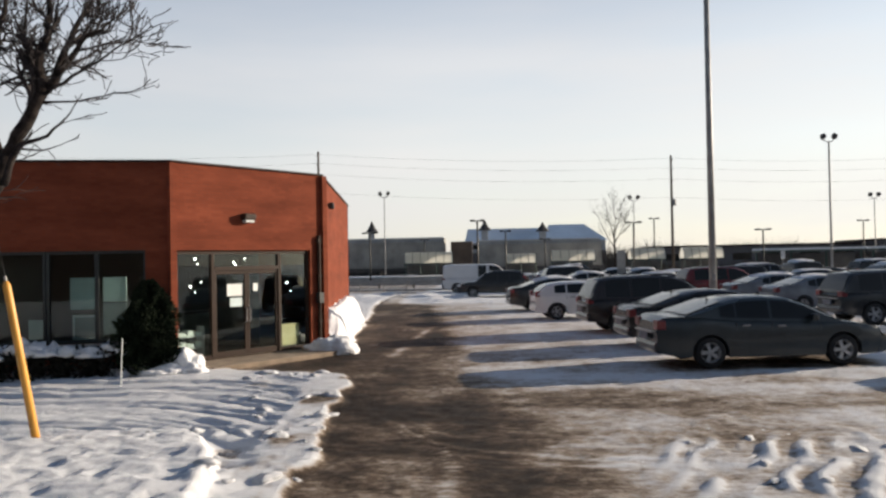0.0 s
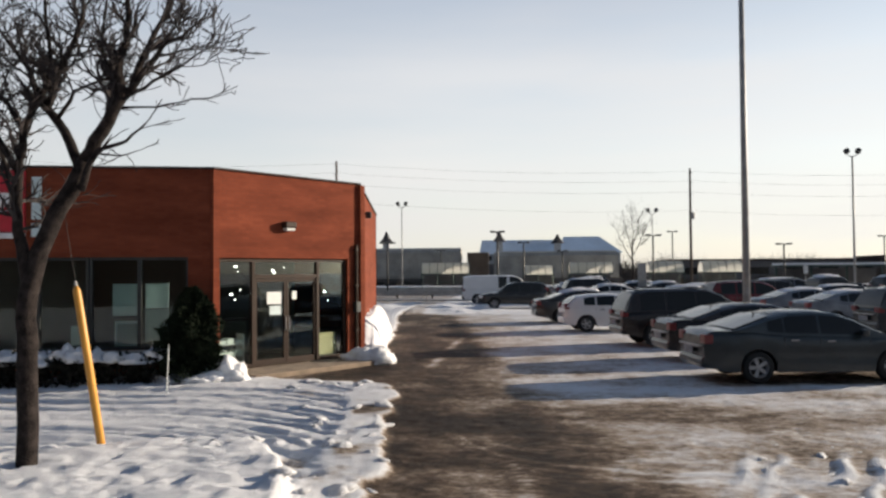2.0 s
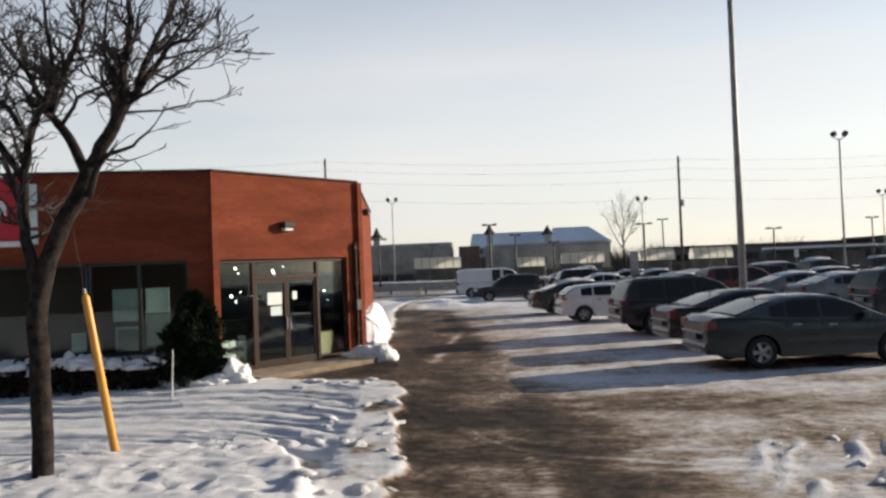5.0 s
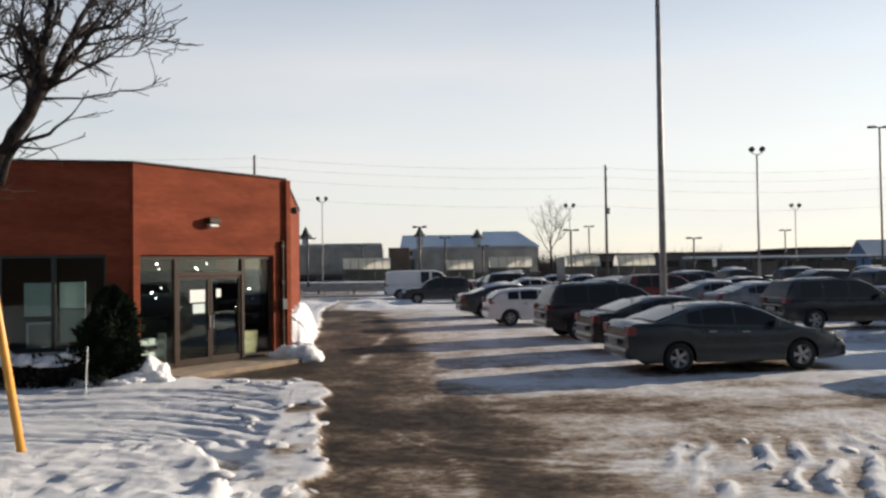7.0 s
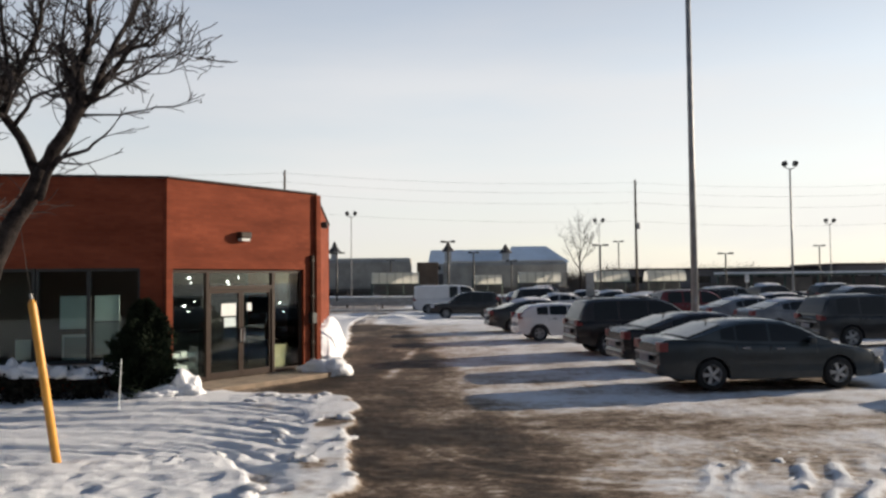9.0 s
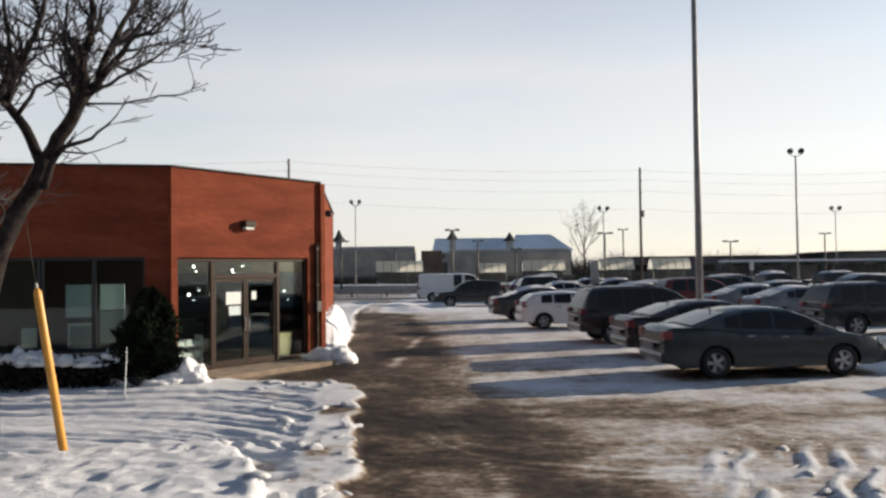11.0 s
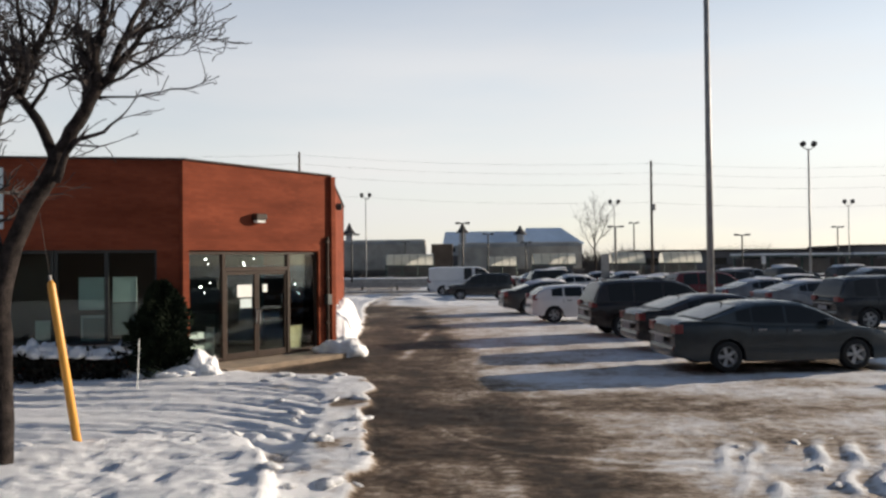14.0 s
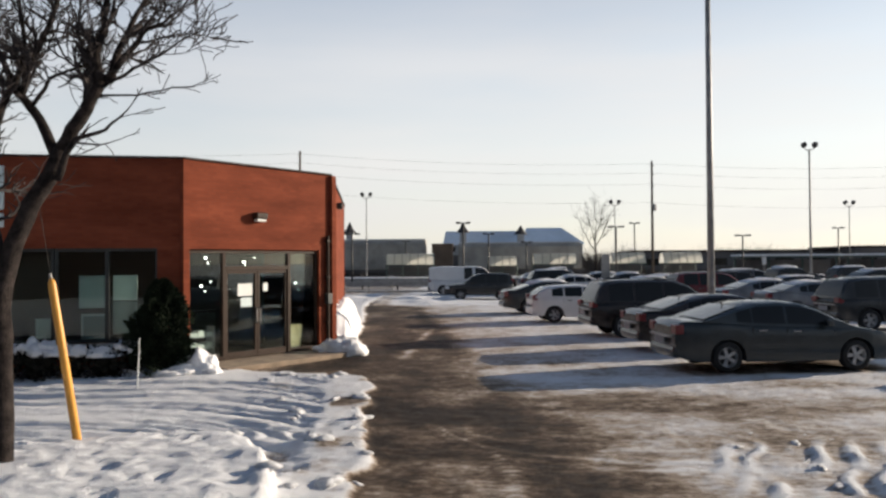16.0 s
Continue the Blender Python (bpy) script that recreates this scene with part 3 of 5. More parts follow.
# entrance storefront
store = tagged(new("window_1"), "bronze framed entrance glazing with double doors", "storefront", kind="structure")
store.matrix_basis = m_c
F = M["bronze"]
for nm, s in (("frame", (0.11, 0.18, 0.07, 0.17, 0.12, 2.70)), ("frame", (3.96, 4.04, 0.07, 0.17, 0.12, 2.70)), ("frame", (0.18, 3.96, 0.07, 0.17, 2.63, 2.70)), ("frame", (1.06, 1.15, 0.06, 0.18, 0.12, 2.63)),
              ("frame", (3.03, 3.12, 0.06, 0.18, 0.12, 2.63)), ("frame", (1.15, 3.03, 0.06, 0.18, 2.23, 2.33)), ("frame", (0.18, 1.06, 0.07, 0.17, 0.12, 0.22)), ("frame", (3.12, 3.96, 0.07, 0.17, 0.12, 0.22))):
    part(nm, boxes(s, bevel=0.006), F, store)
pane_ob("pane", 0.18, 1.06, 0.22, 2.63, store)
pane_ob("pane", 3.12, 3.96, 0.22, 2.63, store)
pane_ob("pane", 1.15, 3.03, 2.33, 2.63, store)
for k, (x0, x1) in enumerate(((1.155, 2.085), (2.095, 3.025))):
    d = thing("door_%d" % (k + 1), m_c, "glazed bronze framed shop door, closed", "door", kind="structure")
    for s in ((x0, x0 + 0.065, 0.09, 0.15, 0.13, 2.225), (x1 - 0.065, x1, 0.09, 0.15, 0.13, 2.225), (x0 + 0.065, x1 - 0.065, 0.09, 0.15, 2.14, 2.225), (x0 + 0.065, x1 - 0.065, 0.09, 0.15, 0.13, 0.28)):
        part("door_frame", boxes(s, bevel=0.006), F, d)
    pane_ob("pane", x0 + 0.065, x1 - 0.065, 0.28, 2.14, d, 0.115)
    hx = x1 - 0.05 if k == 0 else x0 + 0.05
    part("door_handle", pipe([(hx, 0.09, 0.95), (hx, 0.03, 0.97), (hx, 0.03, 1.28), (hx, 0.09, 1.30)], (0.014,) * 4, 8), M["chrome"], d, "chrome pull handle")
for nm, s, mt, lb in (("notice", (1.52, 1.95, 0.105, 0.108, 1.60, 1.90), "paper", "white paper notice on the glass door"), ("notice", (1.60, 1.94, 0.105, 0.108, 1.34, 1.56), "board", "pale blue paper notice on the glass door"),
                     ("notice", (2.28, 2.42, 0.105, 0.108, 1.70, 1.90), "paper", "small white paper notice on the glass")):
    o = part(nm, boxes(s), M[mt], None)
    tagged(o, lb, "notice")
    o.matrix_basis = m_c
card = thing("display_board", m_c, "cream board standing inside the side light", "board")
part("board", boxes((3.16, 3.80, 0.20, 0.23, 0.24, 0.80), bevel=0.004), M["cream"], card)
part("foot", boxes((3.16, 3.80, 0.20, 0.40, 0.12, 0.24)), M["inside_dark"], card)
stack = thing("magazine_rack", m_c, "white rack with papers inside the glazing", "rack")
for k in range(3):
    part("tray", boxes((0.30, 0.95, 0.25, 0.55, 0.14 + k * 0.27, 0.16 + k * 0.27)), M["sign_white"], stack)
    for j in range(3):
        part("paper_stack", boxes((0.32 + j * 0.21, 0.50 + j * 0.21, 0.27, 0.50, 0.165 + k * 0.27, 0.25 + k * 0.27 + 0.04 * ((j + k) % 2))), M["paper"], stack)
for x in (0.28, 0.95):
    part("side_panel", boxes((x, x + 0.02, 0.25, 0.55, 0.12, 0.92)), M["sign_white"], stack)

# wall pack over the doors and a small floodlight on the side wall
pack = thing("wall_light", m_c, "brown metal wall light with a pale lens", "wall light")
part("housing", boxes((1.86, 2.20, -0.20, 0.0, 3.46, 3.62), bevel=0.03), M["bronze"], pack)
part("lens", boxes((1.90, 2.16, -0.17, -0.03, 3.40, 3.46), bevel=0.015), M["paper"], pack, "pale plastic lens")
flood = thing("floodlight", m_e, "small dark floodlight on the side wall", "floodlight")
part("arm", pipe([(0.5, 0.0, 3.95), (0.5, -0.16, 3.98)], (0.02, 0.02), 6), M["black_frame"], flood)
part("head", boxes((0.40, 0.60, -0.32, -0.15, 3.86, 4.04), bevel=0.03), M["black_frame"], flood)
sd = thing("door_3", m_e, "dark metal door in the side wall", "door", kind="structure")
part("door_leaf", boxes((0.60, 1.40, 0.06, 0.11, 0.02, 2.30)), M["bronze"], sd)
for s in ((0.55, 0.60, 0.03, 0.15, 0.0, 2.35), (1.40, 1.45, 0.03, 0.15, 0.0, 2.35), (0.60, 1.40, 0.03, 0.15, 2.30, 2.35)):
    part("door_frame", boxes(s), M["black_frame"], sd)

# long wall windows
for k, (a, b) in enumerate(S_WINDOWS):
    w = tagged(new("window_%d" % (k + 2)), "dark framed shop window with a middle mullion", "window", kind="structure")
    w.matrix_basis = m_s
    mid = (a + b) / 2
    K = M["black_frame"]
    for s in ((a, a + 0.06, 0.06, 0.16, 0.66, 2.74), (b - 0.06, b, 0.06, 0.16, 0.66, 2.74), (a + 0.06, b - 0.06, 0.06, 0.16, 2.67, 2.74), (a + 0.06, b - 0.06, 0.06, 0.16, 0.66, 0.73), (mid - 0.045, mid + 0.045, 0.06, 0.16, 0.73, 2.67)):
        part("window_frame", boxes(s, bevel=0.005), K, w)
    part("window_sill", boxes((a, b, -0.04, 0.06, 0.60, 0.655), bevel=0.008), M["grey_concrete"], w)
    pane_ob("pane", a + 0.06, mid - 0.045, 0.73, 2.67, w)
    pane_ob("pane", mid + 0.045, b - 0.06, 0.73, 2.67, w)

# things behind the long windows
for s, mt, lb in (((LEN_S - 2.27, LEN_S - 1.70, 0.22, 0.25, 1.42, 2.14), "board", "pale board hung inside the window"), ((LEN_S - 1.56, LEN_S - 1.05, 0.22, 0.25, 1.58, 2.14), "board", "pale board hung inside the window"),
                 ((LEN_S - 1.56, LEN_S - 1.05, 0.22, 0.25, 0.84, 1.55), "glassy_board", "grey lower board inside the window"), ((LEN_S - 3.19, LEN_S - 2.78, 0.30, 0.33, 0.76, 1.20), "board", "white card inside the window"),
                 ((LEN_S - 5.9, LEN_S - 3.0, 0.9, 0.93, 0.9, 2.6), "plaster", "beige panel inside the window, its colour darkened for a dim room")):
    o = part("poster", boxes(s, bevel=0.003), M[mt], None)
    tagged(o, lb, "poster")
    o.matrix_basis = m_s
ledge_frame = thing("framed_card", m_s, "dark card in a pale frame on the window ledge", "picture frame")
for s in ((-2.23, -1.70, 1.24, 1.29), (-2.23, -1.70, 0.74, 0.78), (-2.23, -2.19, 0.78, 1.24), (-1.74, -1.70, 0.78, 1.24)):
    part("frame_bar", boxes((LEN_S + s[0], LEN_S + s[1], 0.24, 0.27, s[2], s[3])), M["board"], ledge_frame)
part("card", boxes((LEN_S - 2.19, LEN_S - 1.74, 0.255, 0.265, 0.78, 1.24)), M["glassy_board"], ledge_frame)
inner = tagged(part("wall_inside", boxes((LEN_S - 16, LEN_S + 1.5, 4.2, 4.3, 0.12, 2.95)), M["plaster"], None), "beige inside wall of the shop, its colour darkened for a dim room", "wall", kind="structure")
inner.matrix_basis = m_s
counter = thing("counter", m_c, "dark service counter inside the shop", "counter")
part("body", boxes((0.6, 3.6, 3.0, 3.6, 0.12, 1.05), bevel=0.01), M["inside_dark"], counter)
part("worktop", boxes((0.5, 3.7, 2.9, 3.7, 1.055, 1.10), bevel=0.01), M["bronze"], counter)
for k, (x, y, z) in enumerate(((0.77, 0.5, 1.86), (0.97, 0.5, 2.40), (0.95, 0.6, 1.72), (2.00, 0.5, 2.42), (2.08, 0.55, 2.36), (2.40, 0.6, 2.52), (3.62, 0.45, 1.86), (3.74, 0.45, 1.62), (1.25, 0.8, 1.95), (0.90, 0.5, 2.52))):
    lt = thing("pendant_lamp", m_c, "lit glass pendant lamp inside the shop", "lamp", "shop lamps")
    bm = bmesh.new()
    bmesh.ops.create_icosphere(bm, subdivisions=2, radius=0.014 if k % 3 else 0.024, matrix=Matrix.Translation((x, y, z)))
    part("bulb", bm, M["bulb"], lt, "glowing bulb")
    part("cord", pipe([(x, y, z + 0.05), (x, y, 2.95)], (0.006, 0.006), 5), M["black_frame"], lt)

# red sign board with unreadable white lettering
sg = thing("sign_board", m_s, "red sign board with worn white lettering", "sign")
sx = LEN_S - 4.05
part("panel", boxes((sx - 7.0, sx, -0.10, -0.004, 3.30, 4.66), bevel=0.01), M["sign_red"], sg)
part("border", boxes((sx - 7.0, sx, -0.115, -0.004, 3.16, 3.28), bevel=0.006), M["sign_white"], sg, "white lower border")
part("border", boxes((sx - 7.0, sx, -0.115, -0.004, 4.675, 4.72), bevel=0.006), M["sign_white"], sg, "white upper border")
for k in range(9):
    x1 = sx - 0.28 - k * 0.72
    part("letter_bar", boxes((x1 - 0.48, x1, -0.125, -0.101, 3.84, 4.16 + 0.1 * (k % 2)), bevel=0.01), M["sign_white"], sg, "white letter bar")
part("letter_bar", boxes((sx - 6.4, sx - 0.35, -0.125, -0.101, 3.70, 3.77)), M["sign_white"], sg, "white underline bar")
for z0, z1 in ((3.20, 3.50), (3.58, 3.98), (4.06, 4.52)):
    part("end_post", boxes((sx + 0.14, sx + 0.33, -0.08, -0.004, z0, z1), bevel=0.01), M["board"], sg, "pale grey end block")

# unseen dark block across the road, added to cut the low sky light
low_sky_block = tagged(part("sky_block_wall", boxes((-75, 75, -30, -24, -0.1, 9.0)), M["cap"], None), "unseen dark block across the road, added to cut low sky light", "wall", kind="structure")

# concrete pad before the doors
pad = part("pavement", boxes((0.3, 4.3, -1.15, 0.2, -0.1, 0.115), bevel=0.02), M["concrete"], None)
tagged(pad, "worn tan concrete pad before the doors", "pavement", kind="structure")
pad.matrix_basis = m_c


# ---- snow heaps ----
def set_lump(name, x, y, size, seed, label, mat="snow", rough=0.25, z=None, turn=0, sub=4):
    o = lump(name, size, M[mat], seed, sub=sub, rough=rough)
    o.matrix_basis = pose(x, y, (ground_z(x, y) if z is None else z) - 0.015, 0, 0, turn)
    return tagged(o, label, "snow")


set_lump("snow_mound", -5.55, 16.45, (0.50, 0.36, 0.44), 1, "bright white snow pile beside the pad", rough=0.4)
set_lump("snow_mound", -6.2, 16.2, (0.8, 0.4, 0.2), 2, "low snow pile before the bush", rough=0.4)
set_lump("snow_mound", -3.1, 20.05, (0.66, 0.46, 0.50), 3, "white snow pile at the brick corner", rough=0.35)
for k, (bx, by, bs) in enumerate(((11.6, 22.9, (0.7, 0.4, 0.22)), (12.5, 22.7, (0.6, 0.4, 0.30)), (13.4, 22.6, (0.8, 0.45, 0.26)), (10.7, 22.6, (0.5, 0.35, 0.16)))):
    set_lump("snow_mound", bx, by, bs, 20 + k, "ploughed snow ridge between the parked cars", rough=0.5)
# bank shovelled against the side wall
bm = bmesh.new()
rows_b = []
for i in range(60):
    s = 0.05 + i * 0.19
    h = 0.42 + 0.62 * min(1, s / 1.3) + 0.05 * noise.noise(Vector((s * 0.9, 0, 3)))
    wd = 0.66 + 0.10 * noise.noise(Vector((s * 0.7, 5, 1)))
    if i > 52:
        h *= (60 - i) / 8
    ring = []
    for j in range(13):
        u = j / 12
        y = -0.01 - wd * u
        z = h * (1 - u ** 2.6) + (0.10 * noise.noise(Vector((s * 1.6, u * 4, 7))) + 0.04 * noise.noise(Vector((s * 3, u * 7, 2)))) * (u < 0.99)
        ring.append(bm.verts.new((s, y - 0.04 * noise.noise(Vector((s * 1.5, z * 3, 9))), max(z, 0.0) if j < 12 else -0.02)))
    rows_b.append(ring)
for a, b in zip(rows_b, rows_b[1:]):
    for j in range(12):
        bm.faces.new((a[j], a[j + 1], b[j + 1], b[j]))
bank = part("snow_bank", bm, M["snow"], None, smooth=True)
tagged(bank, "shovelled white snow bank along the side wall", "snow")
bank.matrix_basis = m_e

clods = [lump("snow_clod", (1, 1, 0.75), M["snow"], 10 + k, sub=2, rough=0.5) for k in range(5)]
rnd = random.Random(5)
spots = []
for k in range(46):
    y = rnd.uniform(8.0, 13.6)
    left = float(drive_edges(np.array([y]))[0][0])
    spots.append((left - abs(rnd.gauss(0.3, 0.8)), y, rnd.uniform(0.03, 0.13) * rnd.choice((0.6, 1, 1))))
for k in range(44):
    spots.append((rnd.uniform(2.9, 7.4), rnd.uniform(7.0, 10.9), rnd.uniform(0.02, 0.065) * rnd.choice((0.6, 1, 1.2))))
for k in range(14):
    spots.append((rnd.uniform(-3.9, -2.0), rnd.uniform(15.3, 16.6), rnd.uniform(0.05, 0.13)))
for k, (x, y, r) in enumerate(spots):
    if k < 5:
        o = clods[k]
    else:
        o = new("snow_clod", clods[k % 5].data)
    o.matrix_basis = pose(x, y, ground_z(x, y) - 0.015, 0, 0, 67 + rnd.uniform(-25, 25) if x > 0 else rnd.uniform(0, 360)) @ Matrix.Diagonal((r * (rnd.uniform(1.4, 3.4) if x > 0 else rnd.uniform(0.9, 1.7)), r, r * rnd.uniform(0.6, 1.0), 1))
    tagged(o, "broken clod of white snow beside the lane", "snow", "snow clods")


# ---- street tree ----
def branchy_tree(name, base, limbs, label, seed, twigs, twig_len, trunk_r, mats=("bark", "twig"), depth=3, flat=1.0, shares=()):
    """limbs: [(points, radius at the start, radius at the end)], the first of them the trunk. Twigs fork off along every limb."""
    t = thing(name, pose(*base), label, "tree")
    rng = random.Random(seed)
    crown = bmesh.new()
    for k, (pts, r0, r1) in enumerate(limbs):
        fine = []
        for a, b in zip(pts, pts[1:]):
            va, vb = Vector(a), Vector(b)
            for i in range(3):
                p = va.lerp(vb, i / 3)
                j = (0.012 if k == 0 else 0.025) * (va - vb).length
                fine.append(p + Vector((rng.gauss(0, j), rng.gauss(0, j), 0)) * (i > 0))
        fine.append(Vector(pts[-1]))
        n = len(fine)
        part("trunk" if k == 0 else "limb", pipe(fine, [r0 + (r1 - r0) * i / (n - 1) for i in range(n)], 10 if k == 0 else 7), M[mats[0]], t, smooth=True)

        def grow(p, d, length, r, level):
            steps = 4
            q, pp, rr = p.copy(), [p.copy()], [r]
            for s in range(steps):
                d = (d + Vector((rng.gauss(0, 0.20), rng.gauss(0, 0.20) * flat, rng.gauss(0.06, 0.18)))).normalized()
                q = q + d * (length / steps)
                pp.append(q.copy())
                rr.append(max(r * (1 - 0.60 * (s + 1) / steps), 0.0050))
                if level > 0:
                    for _ in range(rng.choice((1, 2)) if level > 1 else rng.choice((0, 1, 1))):
                        out = (d + Vector((rng.gauss(0, 0.62), rng.gauss(0, 0.62) * flat, rng.gauss(0.12, 0.5)))).normalized()
                        grow(q, out, length * rng.uniform(0.45, 0.85), rr[-1] * 0.8, level - 1)
            tube(crown, pp, rr, 4, False)

        if k > 0:
            count = max(2, round(twigs * (shares[k] if shares else 1) * sum((Vector(b) - Vector(a)).length for a, b in zip(pts, pts[1:]))))
            for i in range(count):
                u = (0.25 + 0.75 * (i + rng.random()) / count) * (n - 1)
                i0 = min(int(u), n - 2)
                p, d = fine[i0].lerp(fine[i0 + 1], u - i0), (fine[i0 + 1] - fine[i0]).normalized()
                out = (d * 0.6 + Vector((rng.gauss(0, 0.7), rng.gauss(0, 0.7) * flat, rng.gauss(0.15, 0.5)))).normalized()
                r = r0 + (r1 - r0) * u / (n - 1)
                grow(p, out, twig_len * rng.uniform(0.6, 1.15) * (1.15 - 0.5 * u / (n - 1)), r * 0.55, depth - (2 if shares and shares[k] < 0.5 else 1))
            grow(fine[-1], (fine[-1] - fine[-2]).normalized(), twig_len * 0.5, r1, depth - 2)
    c = part("crown", crown, M[mats[1]], t, "bare dark twigs")
    return t


TREE_LIMBS = [
    ([(0, 0, -0.32), (0.0, 0, 0.12), (-0.01, 0, 1.1), (0.0, 0, 1.9), (0.10, 0.02, 2.34), (0.29, 0.03, 2.78), (0.49, 0.05, 3.10), (0.62, 0.05, 3.38)], 0.118, 0.088),
    ([(0.62, 0.05, 3.38), (0.84, 0.0, 3.69), (1.07, -0.05, 4.03), (1.04, -0.05, 4.41), (1.07, 0.1, 4.7), (1.02, 0.2, 5.2), (1.08, 0.2, 5.7)], 0.086, 0.020),
    ([(1.07, -0.05, 4.03), (1.17, 0.05, 4.20), (1.22, 0.1, 4.46), (1.36, 0.1, 4.74), (1.52, 0.2, 5.1), (1.72, 0.2, 5.6)], 0.055, 0.015),
    ([(1.12, 0.0, 4.08), (1.49, -0.1, 4.46), (1.62, -0.12, 4.62), (1.82, -0.15, 4.68), (2.05, -0.2, 4.82)], 0.040, 0.008),
    ([(1.10, -0.05, 4.02), (1.49, -0.15, 4.20), (1.81, -0.2, 4.33), (2.07, -0.2, 4.50), (2.30, -0.2, 4.61)], 0.022, 0.005),
    ([(1.04, -0.03, 3.95), (1.43, 0.1, 3.97), (1.81, 0.1, 4.05), (2.02, 0.1, 4.06)], 0.014, 0.004),
    ([(0.60, 0.0, 3.05), (0.72, -0.06, 3.30), (0.85, -0.1, 3.47), (1.17, -0.1, 3.56), (1.42, -0.15, 3.75)], 0.045, 0.009),
    ([(0.82, -0.02, 3.44), (1.10, -0.1, 3.40), (1.35, -0.12, 3.46)], 0.014, 0.004),
    ([(0.55, 0.05, 3.33), (0.32, 0.15, 3.73), (0.08, 0.2, 4.02), (0.18, 0.25, 4.43), (0.28, 0.3, 4.70), (0.44, 0.3, 5.1), (0.5, 0.3, 5.6)], 0.062, 0.018),
    ([(0.08, 0.2, 4.0), (-0.16, 0.25, 4.44), (-0.43, 0.3, 4.77), (-0.78, 0.3, 5.2)], 0.038, 0.012),
    ([(0.22, 0.15, 3.86), (0.45, 0.1, 4.17), (0.71, 0.1, 4.27), (1.02, 0.05, 4.33)], 0.026, 0.008),
    ([(0.0, 0.0, 2.0), (-0.05, -0.03, 2.35), (-0.10, -0.05, 2.6), (-0.11, -0.05, 2.85), (-0.09, -0.05, 3.36), (-0.05, 0.0, 3.8), (0.12, 0.0, 4.08), (0.21, 0.05, 4.45), (0.10, 0.1, 5.2)], 0.075, 0.018),
    ([(-0.09, -0.05, 3.25), (-0.35, -0.1, 3.68), (-0.62, -0.15, 3.94), (-0.95, -0.2, 4.4), (-1.3, -0.2, 5.0)], 0.045, 0.012),
    ([(-0.11, -0.05, 3.1), (-0.42, 0.1, 3.52), (-0.83, 0.15, 3.66), (-1.4, 0.2, 3.9)], 0.032, 0.010),
    ([(-0.07, 0.0, 3.75), (-0.42, 0.15, 4.13), (-0.83, 0.2, 4.39), (-1.2, 0.25, 4.9)], 0.032, 0.010),
    ([(0.90, 0.0, 3.80), (0.86, 0.15, 4.3), (0.72, 0.2, 4.7), (0.78, 0.25, 5.4)], 0.030, 0.010),
]
branchy_tree("street_tree", (-4.75, 8.24, 0.247), TREE_LIMBS, "bare dark barked street tree standing in snow", 7, 5.2, 0.52, 0.17, shares=(1, 1, 1.1, 1.0, 0.7, 0.3, 0.2, 0.2, 1.9, 1.8, 1.5, 1.1, 1.8, 1.7, 1.8, 1.2))
branchy_tree("young_tree", (13.9, 85.0, 0.0), [
    ([(0, 0, -0.1), (0.1, 0, 3.0), (0, 0, 5.0)], 0.13, 0.08), ([(0, 0, 4.6), (0.2, 0, 6.5), (0.0, 0, 9.2)], 0.06, 0.015),
    ([(0, 0, 3.6), (-0.9, 0, 5.2), (-1.7, 0, 7.0)], 0.06, 0.02), ([(0, 0, 3.8), (0.9, 0.2, 5.4), (1.6, 0, 7.2)], 0.06, 0.02), ([(0, 0, 4.4), (-0.5, 0, 6.4), (-0.8, 0, 8.2)], 0.05, 0.02), ([(0, 0, 4.2), (0.6, 0, 6.4), (0.9, 0, 8.3)], 0.05, 0.02)],
    "bare young tree beyond the lot", 9, 1.6, 1.5, 0.15)

# yellow guard on a guy wire
guy = thing("guy_wire", pose(0, 0, 0), "guy wire with a yellow plastic guard", "guy wire")
foot, up = Vector((-4.49, 9.39, 0.05)), Vector((-0.13, -0.39, 2.06)) / 2.06
p = lambda z: foot + up * z
bm = tube(bmesh.new(), [p(0), p(0.02), p(1.0), p(2.12), p(2.17)], (0.050, 0.052, 0.050, 0.046, 0.020), 12)
part("guard", bm, M["yellow"], guy, "yellow plastic guard", True)
part("wire", pipe([p(-0.1), p(2.2), p(3.3)], (0.003, 0.003, 0.003), 6), M["pole_dark"], guy)
part("clamp", pipe([p(2.17), p(2.23)], (0.018, 0.018), 8), M["galv"], guy)
stake = thing("marker_stake", pose(-6.07, 14.65, 0.0), "thin pale marker stake in the snow", "stake")
part("rod", pipe([(0, 0, -0.1), (0.04, 0.02, 0.98)], (0.012, 0.010), 6), M["paper"], stake)


# ---- shrubs along the wall ----
def leaf_cloud(name, count, place, size, mat, parent, seed, label=""):
    """Many small leaves, each a bent pair of triangles; place(rng) gives a point and an outward way."""
    rng = random.Random(seed)
    v, f = [], []
    for _ in range(count):
        c, d = place(rng)
        a = Vector((rng.gauss(0, 1), rng.gauss(0, 1), rng.gauss(0, 1))).normalized()
        d = (d + a * 0.6).normalized()
        s = d.cross(a).normalized()
        L, W = size * rng.uniform(0.6, 1.4), size * 0.30 * rng.uniform(0.7, 1.4)
        n = len(v)
        up_ = s.cross(d) * W * 0.5
        v += [c, c + d * L * 0.5 + s * W + up_, c + d * L, c + d * L * 0.5 - s * W + up_]
        f += [(n, n + 1, n + 2), (n, n + 2, n + 3)]
    return mesh_ob(name, v, f, mat, parent, label)


